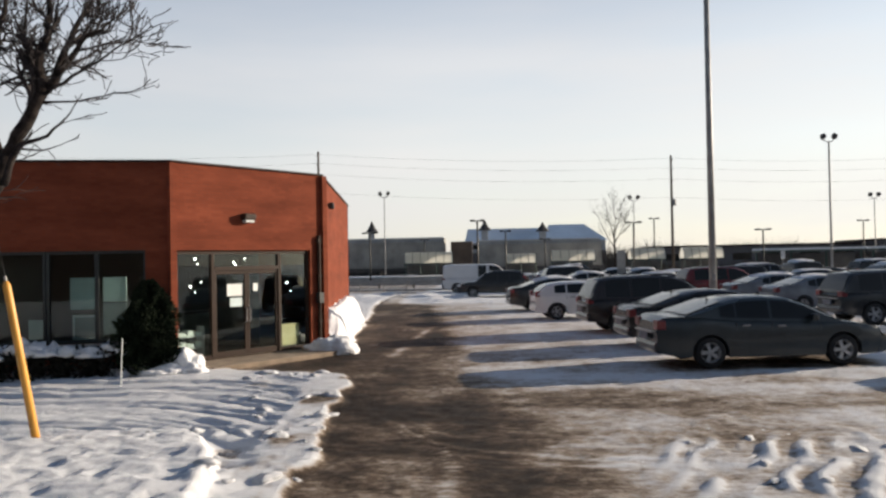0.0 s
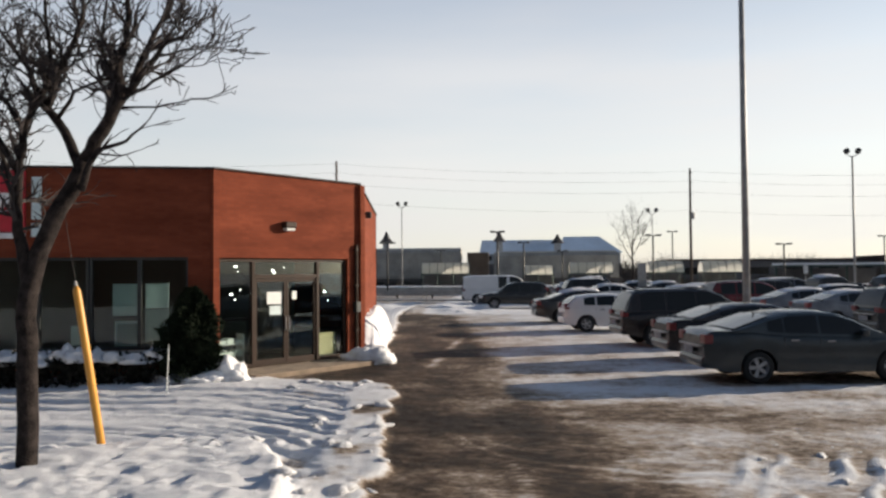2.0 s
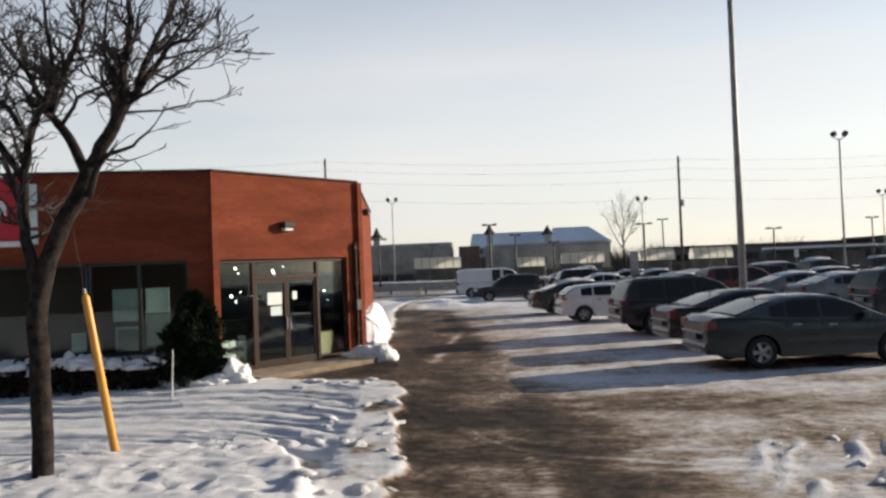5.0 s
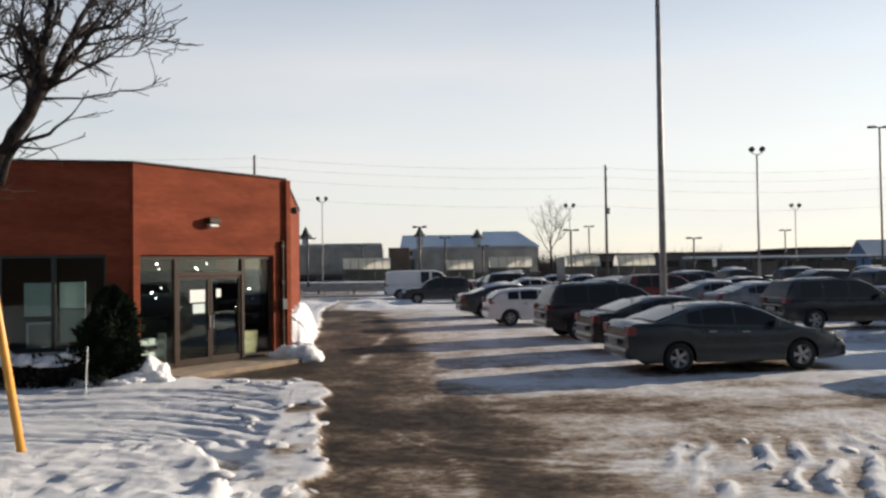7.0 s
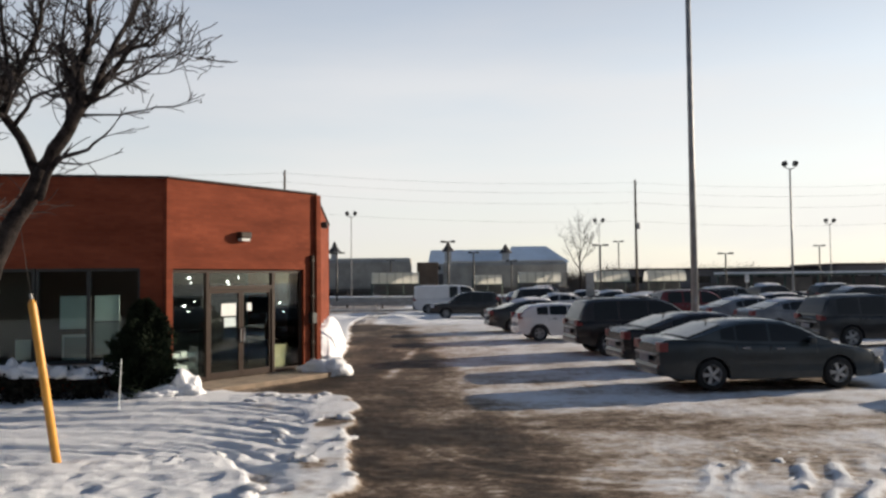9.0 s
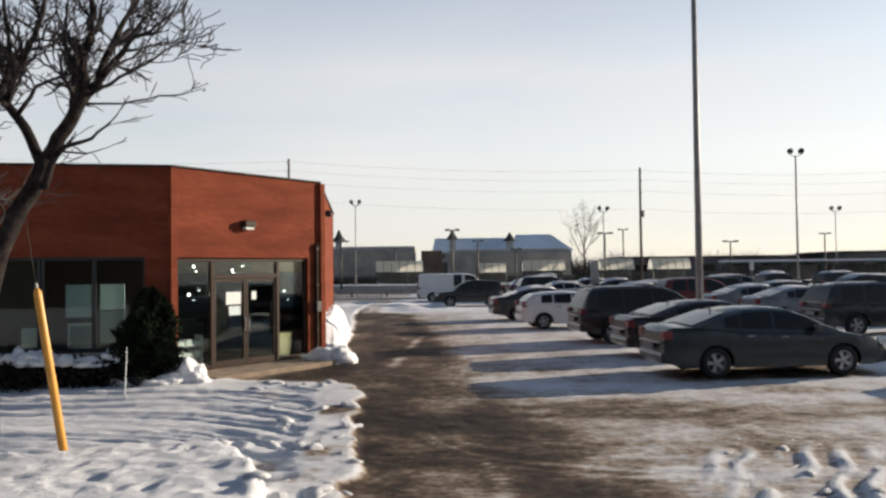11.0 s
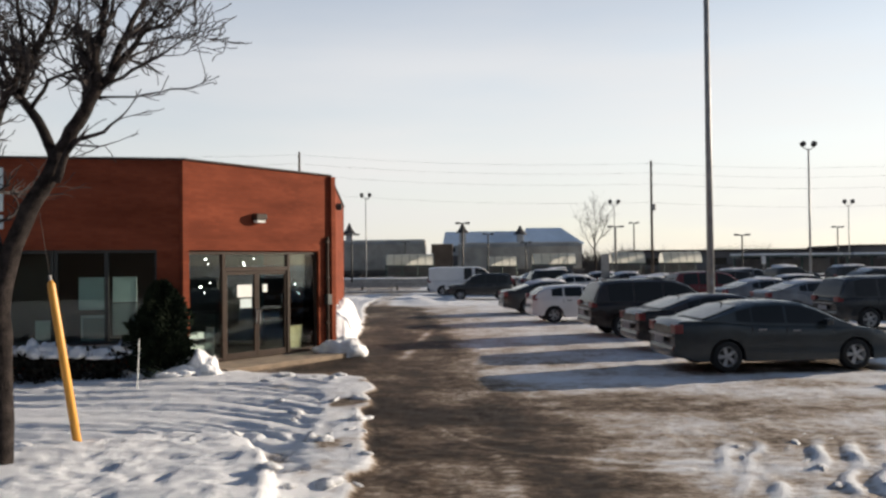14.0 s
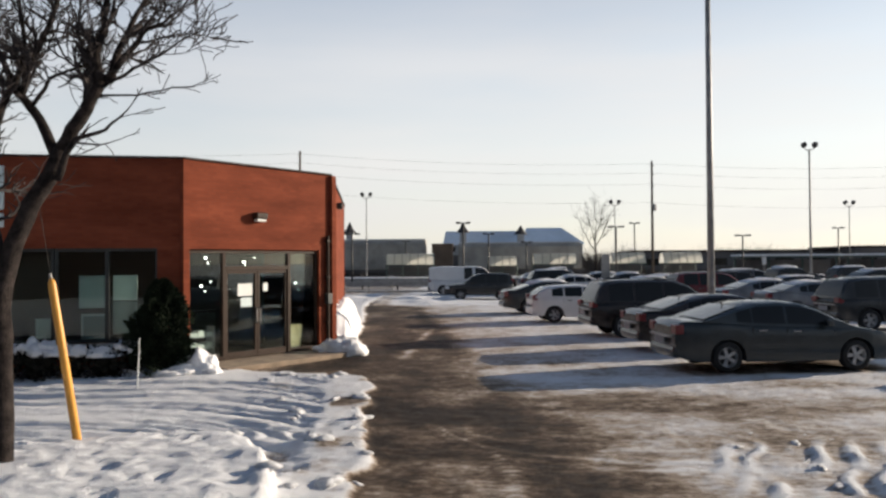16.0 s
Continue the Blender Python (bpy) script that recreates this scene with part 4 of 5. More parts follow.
def bush_place(h, r):
    def f(rng):
        z = h * rng.random() ** 1.15
        a = rng.uniform(0, 6.283)
        k = z / h
        edge = r * min(1, (1 - k) * 2.1 + 0.04) ** 0.7 * (0.84 + 0.2 * math.sin(3 * a + 9 * k) + 0.12 * math.sin(7 * a - 15 * k))
        q = edge * (rng.random() ** 0.35)
        return Vector((q * math.cos(a), q * math.sin(a), z + 0.03)), Vector((math.cos(a), math.sin(a), 0.5))
    return f


bush = thing("evergreen_shrub", pose(-6.30, 16.42, 0.05), "tall dark evergreen shrub against the brick corner", "shrub")
part("trunk", pipe([(0, 0, -0.1), (0.02, 0, 1.6)], (0.05, 0.02), 7), M["bark"], bush)
leaf_cloud("foliage", 15000, bush_place(1.95, 0.66), 0.085, M["leaf"], bush, 3)
def low_place(rx, ry, h):
    def f(rng):
        a, b = rng.uniform(0, 6.283), math.acos(rng.uniform(0.0, 1))
        q = rng.uniform(0.75, 1.05)
        d = Vector((math.sin(b) * math.cos(a), math.sin(b) * math.sin(a), math.cos(b)))
        return Vector((d.x * rx * q, d.y * ry * q, d.z * h * q + 0.02)), d
    return f


hr = random.Random(12)
for k in range(15):
    s = LEN_S - 1.15 - k * 0.66 + hr.uniform(-0.1, 0.1)
    pos = m_s @ Vector((s, -0.75 + hr.uniform(-0.12, 0.12), 0))
    h = hr.uniform(0.48, 0.66)
    sh = thing("low_shrub", pose(pos.x, pos.y, 0.04, 0, 0, hr.uniform(0, 360)), "low dark shrub capped with snow", "shrub", "shrubs under the windows")
    leaf_cloud("foliage", 900, low_place(0.46, 0.44, h), 0.11, M["hedge"], sh, 40 + k)
    for j in range(7):
        c = lump("snow_cap", (hr.uniform(0.13, 0.34), hr.uniform(0.12, 0.30), hr.uniform(0.10, 0.22)), M["snow"], 60 + 7 * k + j, sh, sub=3, rough=0.7)
        a = hr.uniform(0, 6.28)
        q = hr.uniform(0.1, 0.42)
        c.location = (q * math.cos(a), q * math.sin(a), h * (1.0 - 1.5 * q * q) - 0.03)


# ---- vehicles ----
def lerp_table(table, x):
    xs_, ys_ = zip(*table)
    return float(np.interp(x, xs_, ys_))


def wheel(parent, x, y, r, width, spokes, outward):
    bm = lathe(bmesh.new(), [(r * 0.64, -width / 2), (r * 0.90, -width / 2), (r * 0.985, -width * 0.36), (r, 0), (r * 0.985, width * 0.36), (r * 0.90, width / 2), (r * 0.64, width / 2), (r * 0.64, -width / 2)], sides=28)
    w = part("wheel", bm, M["tyre"], parent, "black tyre", True)
    w.location = (x, y, r)
    rim = bmesh.new()
    lathe(rim, [(r * 0.66, width * 0.42), (r * 0.60, width * 0.46), (r * 0.56, width * 0.30), (r * 0.55, -0.02)], sides=24)
    for k in range(spokes):
        a = 2 * math.pi * k / spokes
        ca, sa = math.cos(a), math.sin(a)
        t0, t1 = r * 0.085, r * 0.13
        for q0, q1, h0, h1 in ((0.10 * r, 0.58 * r, width * 0.40, width * 0.36),):
            vs = []
            for q, h, t in ((q0, h0, t0), (q1, h1, t1)):
                for sgn in (-1, 1):
                    for dep in (0, -0.03):
                        vs.append(rim.verts.new((ca * q - sa * t * sgn, h + dep, sa * q + ca * t * sgn)))
            for idx in ((0, 2, 6, 4), (0, 1, 5, 4), (2, 3, 7, 6)):
                rim.faces.new([vs[i] for i in idx])
    lathe(rim, [(0.004, width * 0.45), (r * 0.14, width * 0.43), (r * 0.17, width * 0.36)], sides=16)
    ro = part("rim", rim, M["alloy"], w)
    back = lathe(bmesh.new(), [(0.005, -0.01), (r * 0.62, -0.01)], sides=20)
    bo = part("brake_disc", back, M["trim"], w)
    if outward < 0:
        ro.rotation_euler = (0, 0, math.pi)
        bo.rotation_euler = (0, 0, math.pi)


def vehicle(name, m, label, paint, spec, snow=0, category="car", group=""):
    """A car along +x, its rear at x = 0 and its wheels on z = 0. spec gives length, width, deck line, cabin line and wheels."""
    L, W = spec["length"], spec["width"]
    hw = W / 2
    deck, roof = spec["deck"], spec["roof"]
    car = thing(name, m, label, category, group)
    wr, axles = spec["wheel_r"], spec["axles"]
    sill = spec.get("sill", 0.24)
    xs_ = sorted({round(v, 3) for v in [*np.linspace(0, L, 40), *[a + wr * 1.17 * math.cos(t) for a in axles for t in np.linspace(0, math.pi, 13)]] if 0 <= v <= L})

    def plan(x):
        """Half width in plan, rounded at the ends."""
        e = min(x, L - x)
        c = spec.get("corner", 0.55)
        return hw * (1 - 0.22 * (max(0, 1 - e / c)) ** 2.2)

    def under(x):
        z = sill + 0.10 * max(0, 1 - x / 0.5) + 0.03 * max(0, 1 - (L - x) / 0.5)
        for a in axles:
            q = (wr * 1.17) ** 2 - (x - a) ** 2
            if q > 0:
                z = max(z, wr + math.sqrt(q) * 0.97)
        return z

    def end_drop(x):
        return 0.10 * max(0, 1 - x / 0.16) ** 2 + 0.14 * max(0, 1 - (L - x) / 0.25) ** 2

    bm, rings = bmesh.new(), []
    levels = (0, 0.16, 0.38, 0.6, 0.82, 0.94, 1.0)
    for x in xs_:
        zb, zt, w = under(x), lerp_table(deck, x) - end_drop(x), plan(x)
        zb = min(zb, zt - 0.06)
        ring = []
        for s in (-1, 1):
            col = []
            for k, u in enumerate(levels):
                z = zb + (zt - zb) * u
                bulge = 1 - 0.055 * abs((z - sill - 0.28) / 0.5) ** 1.6 - (0.035 if k == 6 else 0.012 if k == 5 else 0)
                if 0.55 < z < 0.62:
                    bulge += 0.004
                col.append((x, s * w * bulge, z))
            ring += col if s < 0 else [(x, -0.45 * w, zt + 0.018), (x, 0, zt + 0.028), (x, 0.45 * w, zt + 0.018)] + col[::-1]
        rings.append([bm.verts.new(v) for v in ring])
    for a, b in zip(rings, rings[1:]):
        for k in range(len(a) - 1):
            bm.faces.new((a[k], b[k], b[k + 1], a[k + 1]))
        bm.faces.new((a[-1], b[-1], b[0], a[0]))
    bm.faces.new(rings[0])
    bm.faces.new(rings[-1][::-1])
    body = part("body", bm, M[paint], car, smooth=True)
    body.data.set_sharp_from_angle(angle=radians(38))

    # cabin
    xa, xb = roof[0][0], roof[-1][0]
    tumble = spec.get("tumble", 0.33)
    belt = lambda x: lerp_table(deck, x)

    def side_y(x, z):
        return plan(min(max(x, 0.3), L - 0.3)) * 0.955 - tumble * max(0, z - belt(x))

    cab, crings = bmesh.new(), []
    cx = sorted({*np.linspace(xa, xb, 34), *[q[0] for q in roof]})
    for x in cx:
        zr, zb = lerp_table(roof, x), belt(x) - 0.02
        zr = max(zr, zb + 0.01)
        ring = []
        for s in (-1, 1):
            col = [(x, s * side_y(x, zb), zb), (x, s * side_y(x, zb + (zr - zb) * 0.5), zb + (zr - zb) * 0.5), (x, s * side_y(x, zr - min(0.07, (zr - zb) * 0.3)), zr - min(0.07, (zr - zb) * 0.3)), (x, s * (side_y(x, zr) - 0.07), zr - 0.012)]
            ring += col if s < 0 else [(x, 0, zr + 0.012)] + col[::-1]
        crings.append([cab.verts.new(v) for v in ring])
    for a, b in zip(crings, crings[1:]):
        for k in range(len(a) - 1):
            cab.faces.new((a[k], b[k], b[k + 1], a[k + 1]))
    cab.faces.new(crings[0])
    cab.faces.new(crings[-1][::-1])
    co = part("cabin", cab, M[paint], car, smooth=True)
    co.data.set_sharp_from_angle(angle=radians(40))

    # side glass
    for x0, x1 in spec["windows"]:
        for s in (-1, 1):
            v, f = [], []
            for x in np.linspace(x0, x1, 10):
                zb = belt(x) + 0.045
                zt = max(min(lerp_table(roof, x) - 0.085, lerp_table(roof, (xa + xb) / 2) - 0.085), zb + 0.004)
                for z in (zb, (zb + zt) / 2, zt):
                    v.append((x, s * (side_y(x, z) + 0.008), z))
            for i in range(9):
                for j in range(2):
                    q = (i * 3 + j, (i + 1) * 3 + j, (i + 1) * 3 + j + 1, i * 3 + j + 1)
                    f.append(q if s < 0 else q[::-1])
            mesh_ob("side_window", v, f, M["car_glass"], car, smooth=True)
    # windscreen and back glass, on the cabin's sloping ends
    for nm, (x0, x1) in (("windscreen", spec["screen"]), ("rear_window", spec["back"])):
        v, f = [], []
        for x in np.linspace(x0, x1, 8):
            z = lerp_table(roof, x)
            d = 0.02
            sl = (lerp_table(roof, x + d) - lerp_table(roof, x - d)) / (2 * d)
            nn = Vector((-sl, 0, 1)).normalized() * 0.016
            w = max(side_y(x, z) - 0.10, 0.2)
            for y in (-w, -w * 0.5, 0, w * 0.5, w):
                v.append((x + nn.x, y, z + nn.z + 0.010 * (1 - abs(y) / w)))
        for i in range(7):
            for j in range(4):
                f.append((i * 5 + j, (i + 1) * 5 + j, (i + 1) * 5 + j + 1, i * 5 + j + 1))
        mesh_ob(nm, v, f, M["car_glass"], car, smooth=True)
    for a in axles:
        for s in (-1, 1):
            wheel(car, a, s * (hw - 0.125), wr, 0.215, spec.get("spokes", 5), s)
            # dark liner within the arch
            ln = bmesh.new()
            tt = np.linspace(-0.15, math.pi + 0.15, 12)
            ra = [[ln.verts.new((a + wr * 1.155 * math.cos(t), s * yy, wr + wr * 1.12 * math.sin(t))) for t in tt] for yy in (hw - 0.05, hw - 0.42)]
            for i in range(11):
                ln.faces.new((ra[0][i], ra[0][i + 1], ra[1][i + 1], ra[1][i]))
            ln.faces.new(ra[1])
            part("wheel_arch", ln, M["trim"], car)
    # lamps, bumpers, mirrors, handles, plate
    for s in (-1, 1):
        tz0, tz1 = spec["tail"]
        w = plan(0.05)
        part("tail_light", boxes((-0.012, 0.17, s * w * 0.70, s * (plan(0.12) + 0.003), tz0 + 0.03, tz1 - 0.02), bevel=0.012), M["tail"], car, "red tail light")
        hz = spec["head"]
        part("headlight", boxes((L - 0.30, L - 0.02, s * plan(L - 0.15) * 0.62, s * (plan(L - 0.22) - 0.005), hz, hz + 0.15), bevel=0.03), M["lens"], car, "clear headlight")
        mx = spec["windows"][-1][1] - 0.12
        mi = part("mirror", boxes((mx - 0.07, mx + 0.07, s * (side_y(mx, belt(mx)) + 0.03), s * (side_y(mx, belt(mx)) + 0.21), belt(mx) + 0.02, belt(mx) + 0.16), bevel=0.03), M[paint], car)
        for x0, x1 in spec["windows"][-2:]:
            part("door_handle", boxes((x0 + 0.10, x0 + 0.28, s * (hw * 0.965), s * (hw * 0.965 + 0.03), belt(x0) - 0.13, belt(x0) - 0.10), bevel=0.008), M["chrome" if spec.get("bright") else "trim"], car)
        part("sill_trim", boxes((axles[0] + wr * 1.2, axles[1] - wr * 1.2, s * hw * 0.93, s * (hw * 0.975), sill - 0.01, sill + 0.09), bevel=0.02), M["trim"], car, "black sill trim")
        for xd in spec.get("seams", ()):
            part("door_seam", boxes((xd - 0.006, xd + 0.006, s * hw * 0.9, s * (hw * 1.0 - 0.018), sill + 0.16, belt(xd) - 0.06)), M["trim"], car)
    bz = spec.get("bumper", 0.42)
    part("rear_bumper", boxes((-0.045, 0.30, -plan(0.1) * 0.98, plan(0.1) * 0.98, bz - 0.12, bz + 0.16), bevel=0.10), M[spec.get("bumper_mat", paint)], car)
    part("front_bumper", boxes((L - 0.30, L + 0.05, -plan(L - 0.1) * 0.98, plan(L - 0.1) * 0.98, bz - 0.16, bz + 0.12), bevel=0.06), M[spec.get("bumper_mat", paint)], car)
    part("grille", boxes((L - 0.06, L + 0.02, -0.42, 0.42, bz + 0.15, bz + 0.28), bevel=0.01), M["trim"], car)
    part("plate", boxes((-0.085, -0.06, -0.26, 0.26, bz + 0.17, bz + 0.32), bevel=0.004), M["plate"], car)
    if spec.get("strip"):
        part("chrome_strip", boxes((-0.085, 0.05, -hw * 0.62, hw * 0.62, tz0 - 0.055, tz0 - 0.025), bevel=0.006), M["chrome"], car, "bright strip across the boot")
    if spec.get("rails"):
        for s in (-1, 1):
            part("roof_rail", pipe([(roof[2][0], s * (side_y(roof[2][0], roof[2][1]) - 0.10), roof[2][1] + 0.045), (roof[-3][0], s * (side_y(roof[-3][0], roof[-3][1]) - 0.10), roof[-3][1] + 0.045)], (0.018, 0.018), 6), M["trim"], car)
    part("aerial", pipe([(roof[1][0] + 0.5, 0, lerp_table(roof, roof[1][0] + 0.5)), (roof[1][0] + 0.38, 0, lerp_table(roof, roof[1][0] + 0.5) + 0.10)], (0.02, 0.006), 6), M["trim"], car)
    if spec.get("spare"):
        sp = lathe(bmesh.new(), [(0.005, 0.11), (0.25, 0.11), (0.34, 0.08), (0.36, 0.0), (0.34, -0.08), (0.0, -0.09)], axis="Z", sides=24)
        so = part("spare_wheel", sp, M["tyre"], car, "black covered spare wheel", True)
        so.matrix_basis = pose(-0.16, 0, 0.92, 0, -90, 0)
    if snow:
        for nm, (x0, x1), zf in (("roof_snow", (roof[1][0] + 0.25, roof[-2][0] - 0.15), lambda x: lerp_table(roof, x)), ("hood_snow", (xb + 0.1, L - 0.35), belt)) + ((("boot_snow", (0.12, xa - 0.05), belt),) if xa > 0.5 else ()):
            sb, prev = bmesh.new(), None
            nxs = 12
            for i in range(nxs):
                x = x0 + (x1 - x0) * i / (nxs - 1)
                w = (side_y(x, zf(x)) - 0.12) * (0.98 if 0 < i < nxs - 1 else 0.85)
                row = []
                for j in range(9):
                    y = -w + 2 * w * j / 8
                    edge = 0 if j in (0, 8) or i in (0, nxs - 1) else 1
                    row.append(sb.verts.new((x, y, zf(x) + (0.0 if not edge else 0.02 + snow * (0.75 + 0.5 * noise.noise(Vector((x * 2, y * 2, m.translation.x))))))))
                if prev:
                    for j in range(8):
                        sb.faces.new((prev[j], row[j], row[j + 1], prev[j + 1]))
                prev = row
            part(nm, sb, M["snow"], car, "white snow cover", True)
    return car


SEDAN = dict(length=5.05, width=1.84, corner=0.8, wheel_r=0.335, axles=(1.08, 3.93), deck=((0, 1.05), (0.25, 1.09), (0.9, 1.08), (1.6, 1.01), (3.4, 0.95), (4.0, 0.93), (4.6, 0.83), (5.05, 0.70)),
             roof=((0.48, 1.08), (0.9, 1.22), (1.35, 1.375), (1.8, 1.465), (2.35, 1.485), (2.8, 1.45), (3.15, 1.34), (3.95, 0.95)), windows=((1.30, 1.62), (1.66, 2.36), (2.42, 3.38)), screen=(3.02, 3.84), back=(0.60, 1.38),
             tail=(0.80, 1.04), head=0.64, strip=True, bright=True, seams=(1.64, 2.40, 3.45))
HATCH = dict(length=4.42, width=1.76, wheel_r=0.32, axles=(0.80, 3.44), deck=((0, 0.98), (0.3, 1.0), (1.2, 0.99), (3.0, 0.94), (3.6, 0.90), (4.1, 0.80), (4.42, 0.66)),
             roof=((0.05, 0.99), (0.28, 1.22), (0.55, 1.38), (1.1, 1.45), (1.8, 1.47), (2.3, 1.43), (2.75, 1.29), (3.45, 0.92)), windows=((0.72, 1.16), (1.22, 1.92), (1.98, 2.95)), screen=(2.55, 3.36), back=(0.10, 0.46),
             tail=(0.86, 1.12), head=0.62, seams=(1.18, 1.95, 2.98), corner=0.7)
SUV = dict(length=5.05, width=1.98, wheel_r=0.375, axles=(1.0, 4.0), sill=0.32, deck=((0, 1.08), (0.5, 1.10), (3.5, 1.07), (4.0, 1.06), (4.7, 0.98), (5.05, 0.82)),
           roof=((0.05, 1.09), (0.22, 1.45), (0.38, 1.70), (0.9, 1.78), (2.0, 1.80), (2.7, 1.76), (3.1, 1.62), (3.85, 1.06)), windows=((0.55, 1.30), (1.38, 2.25), (2.32, 3.35)), screen=(2.98, 3.76), back=(0.08, 0.34),
           tail=(0.92, 1.14), head=0.76, rails=True, tumble=0.25, seams=(1.34, 2.28, 3.4), bumper=0.5, strip=True)
SMALL_SUV = dict(length=4.35, width=1.80, wheel_r=0.345, axles=(0.75, 3.37), sill=0.32, deck=((0, 1.02), (0.5, 1.03), (3.0, 1.0), (3.7, 0.97), (4.1, 0.90), (4.35, 0.76)),
                 roof=((0.03, 1.03), (0.10, 1.40), (0.22, 1.60), (0.7, 1.67), (1.6, 1.69), (2.2, 1.65), (2.6, 1.50), (3.2, 1.0)), windows=((0.35, 1.0), (1.06, 1.75), (1.81, 2.75)), screen=(2.48, 3.12), back=(0.04, 0.2),
                 tail=(1.05, 1.38), head=0.70, rails=True, tumble=0.2, seams=(1.03, 1.78, 2.8), bumper=0.5, bumper_mat="trim", spare=True)
VAN = dict(length=5.7, width=2.02, wheel_r=0.37, axles=(1.05, 4.48), sill=0.34, deck=((0, 1.14), (4.4, 1.14), (4.9, 1.08), (5.4, 0.98), (5.7, 0.84)),
           roof=((0.02, 1.14), (0.06, 1.9), (0.18, 2.03), (0.8, 2.08), (3.4, 2.08), (3.8, 2.04), (4.1, 1.92), (4.85, 1.12)), windows=((2.55, 3.15), (3.35, 4.45)), screen=(4.08, 4.78), back=(0.03, 0.1),
           tail=(0.95, 1.3), head=0.72, tumble=0.14, seams=(2.4, 3.3, 4.5), bumper=0.5, bumper_mat="trim")
PICKUP = dict(length=5.7, width=2.02, wheel_r=0.40, axles=(1.25, 4.72), sill=0.42, deck=((0, 1.20), (2.1, 1.20), (4.2, 1.16), (4.9, 1.14), (5.4, 1.08), (5.7, 0.95)),
              roof=((2.05, 1.20), (2.12, 1.60), (2.25, 1.84), (2.7, 1.92), (3.4, 1.92), (3.75, 1.84), (4.4, 1.16)), windows=((2.32, 2.95), (3.02, 3.95)), screen=(3.70, 4.34), back=(2.06, 2.2),
              tail=(0.85, 1.15), head=0.85, tumble=0.22, seams=(2.2, 2.98, 4.0), bumper=0.58, bumper_mat="chrome")


def park(kind, spec, rear_x, y, heading, label, paint, snow=0, category="car", group="parked cars"):
    """rear_x, y: middle of the rear bumper on the ground."""
    return vehicle(kind, pose(rear_x, y, 0.0, 0, 0, heading), label, paint, spec, snow, category, group)


park("sedan", SEDAN, 4.52, 17.35, 7.0, "dark green grey sedan parked on packed snow", "paint_green_grey")
park("sedan", SEDAN, 4.55, 21.0, 7.0, "dark maroon sedan parked between a sedan and an SUV", "paint_maroon")
park("suv", SUV, 3.95, 25.05, 7.0, "black SUV with roof rails and clear tail lights", "paint_maroon", 0, "SUV")
park("hatchback", HATCH, 2.65, 31.0, 7.0, "white five door hatchback parked in the row", "paint_white")
park("sedan", SEDAN, 1.75, 36.2, 7.0, "grey sedan with snow on its roof and bonnet", "paint_charcoal", 0.10)
park("small_suv", SMALL_SUV, 3.0, 50.0, 184.0, "dark small SUV with a covered spare wheel", "paint_charcoal", 0, "SUV")
park("van", VAN, -2.75, 56.3, 5.0, "white panel van parked at the end of the lot", "paint_white", 0, "van")
park("sedan", SEDAN, 9.4, 52.0, 186.0, "white sedan under a thin cover of snow", "paint_white", 0.06)
park("sedan", SEDAN, 8.0, 43.0, 7.0, "dark sedan with snow on its roof", "paint_grey", 0.12)
park("suv", SUV, 12.35, 26.9, 5.0, "dark grey SUV with a boxy tail behind the light pole", "paint_charcoal", 0, "SUV")
park("sedan", SEDAN, 12.4, 33.0, 7.0, "pale blue grey sedan dusted with snow", "paint_silver", 0.05)
park("sedan", SEDAN, 11.8, 36.6, 7.0, "pale silver sedan dusted with snow", "paint_silver", 0.05)
park("suv", SUV, 10.6, 41.0, 7.0, "red SUV parked in the second row", "paint_red", 0, "SUV")
park("suv", SUV, 16.4, 45.0, 187.0, "dark SUV parked in the second row", "paint_black", 0, "SUV")
park("sedan", SEDAN, 15.2, 23.2, 7.0, "dark grey sedan parked by the snow bank", "paint_grey", 0.03)
# two SUVs out of view, added so their shadows fall beside the sedan
park("suv", SUV, 14.9, 20.4, 7.0, "unseen black SUV added to shade the snow by the sedan", "paint_black", 0, "SUV")
park("suv", SUV, 13.9, 17.0, 7.0, "unseen charcoal SUV added to shade the snow by the sedan", "paint_charcoal", 0, "SUV")

# rows further off
fr = random.Random(31)
KINDS = (("sedan", SEDAN, "car"), ("suv", SUV, "SUV"), ("hatchback", HATCH, "car"), ("sedan", SEDAN, "car"), ("pickup", PICKUP, "pickup truck"))
COLOURS = (("paint_grey", "grey"), ("paint_black", "black"), ("paint_silver", "silver"), ("paint_blue", "dark blue"), ("paint_white", "white"), ("paint_maroon", "dark maroon"), ("paint_charcoal", "charcoal"))
for row_x, y0, y1, step, turn in ((19.5, 29, 62, 3.4, 7), (27.5, 32, 64, 3.4, 187), (7.5, 56, 64, 3.6, 7), (13.5, 49, 64, 3.6, 7), (34, 36, 66, 3.6, 7), (43, 40, 66, 4.0, 187)):
    y = y0
    while y < y1:
        nm, sp, cat = fr.choice(KINDS)
        pt, word = fr.choice(COLOURS)
        sn = fr.choice((0, 0.05, 0.08, 0.12))
        if fr.random() < 0.86:
            park(nm, sp, row_x - (y - 30) * 0.12 + fr.uniform(-0.3, 0.3), y, turn + fr.uniform(-1.5, 1.5), "%s %s in a far row%s" % (word, cat, ", snow on its roof" if sn else ""), pt, sn, cat)
        y += step + fr.uniform(-0.3, 0.3)


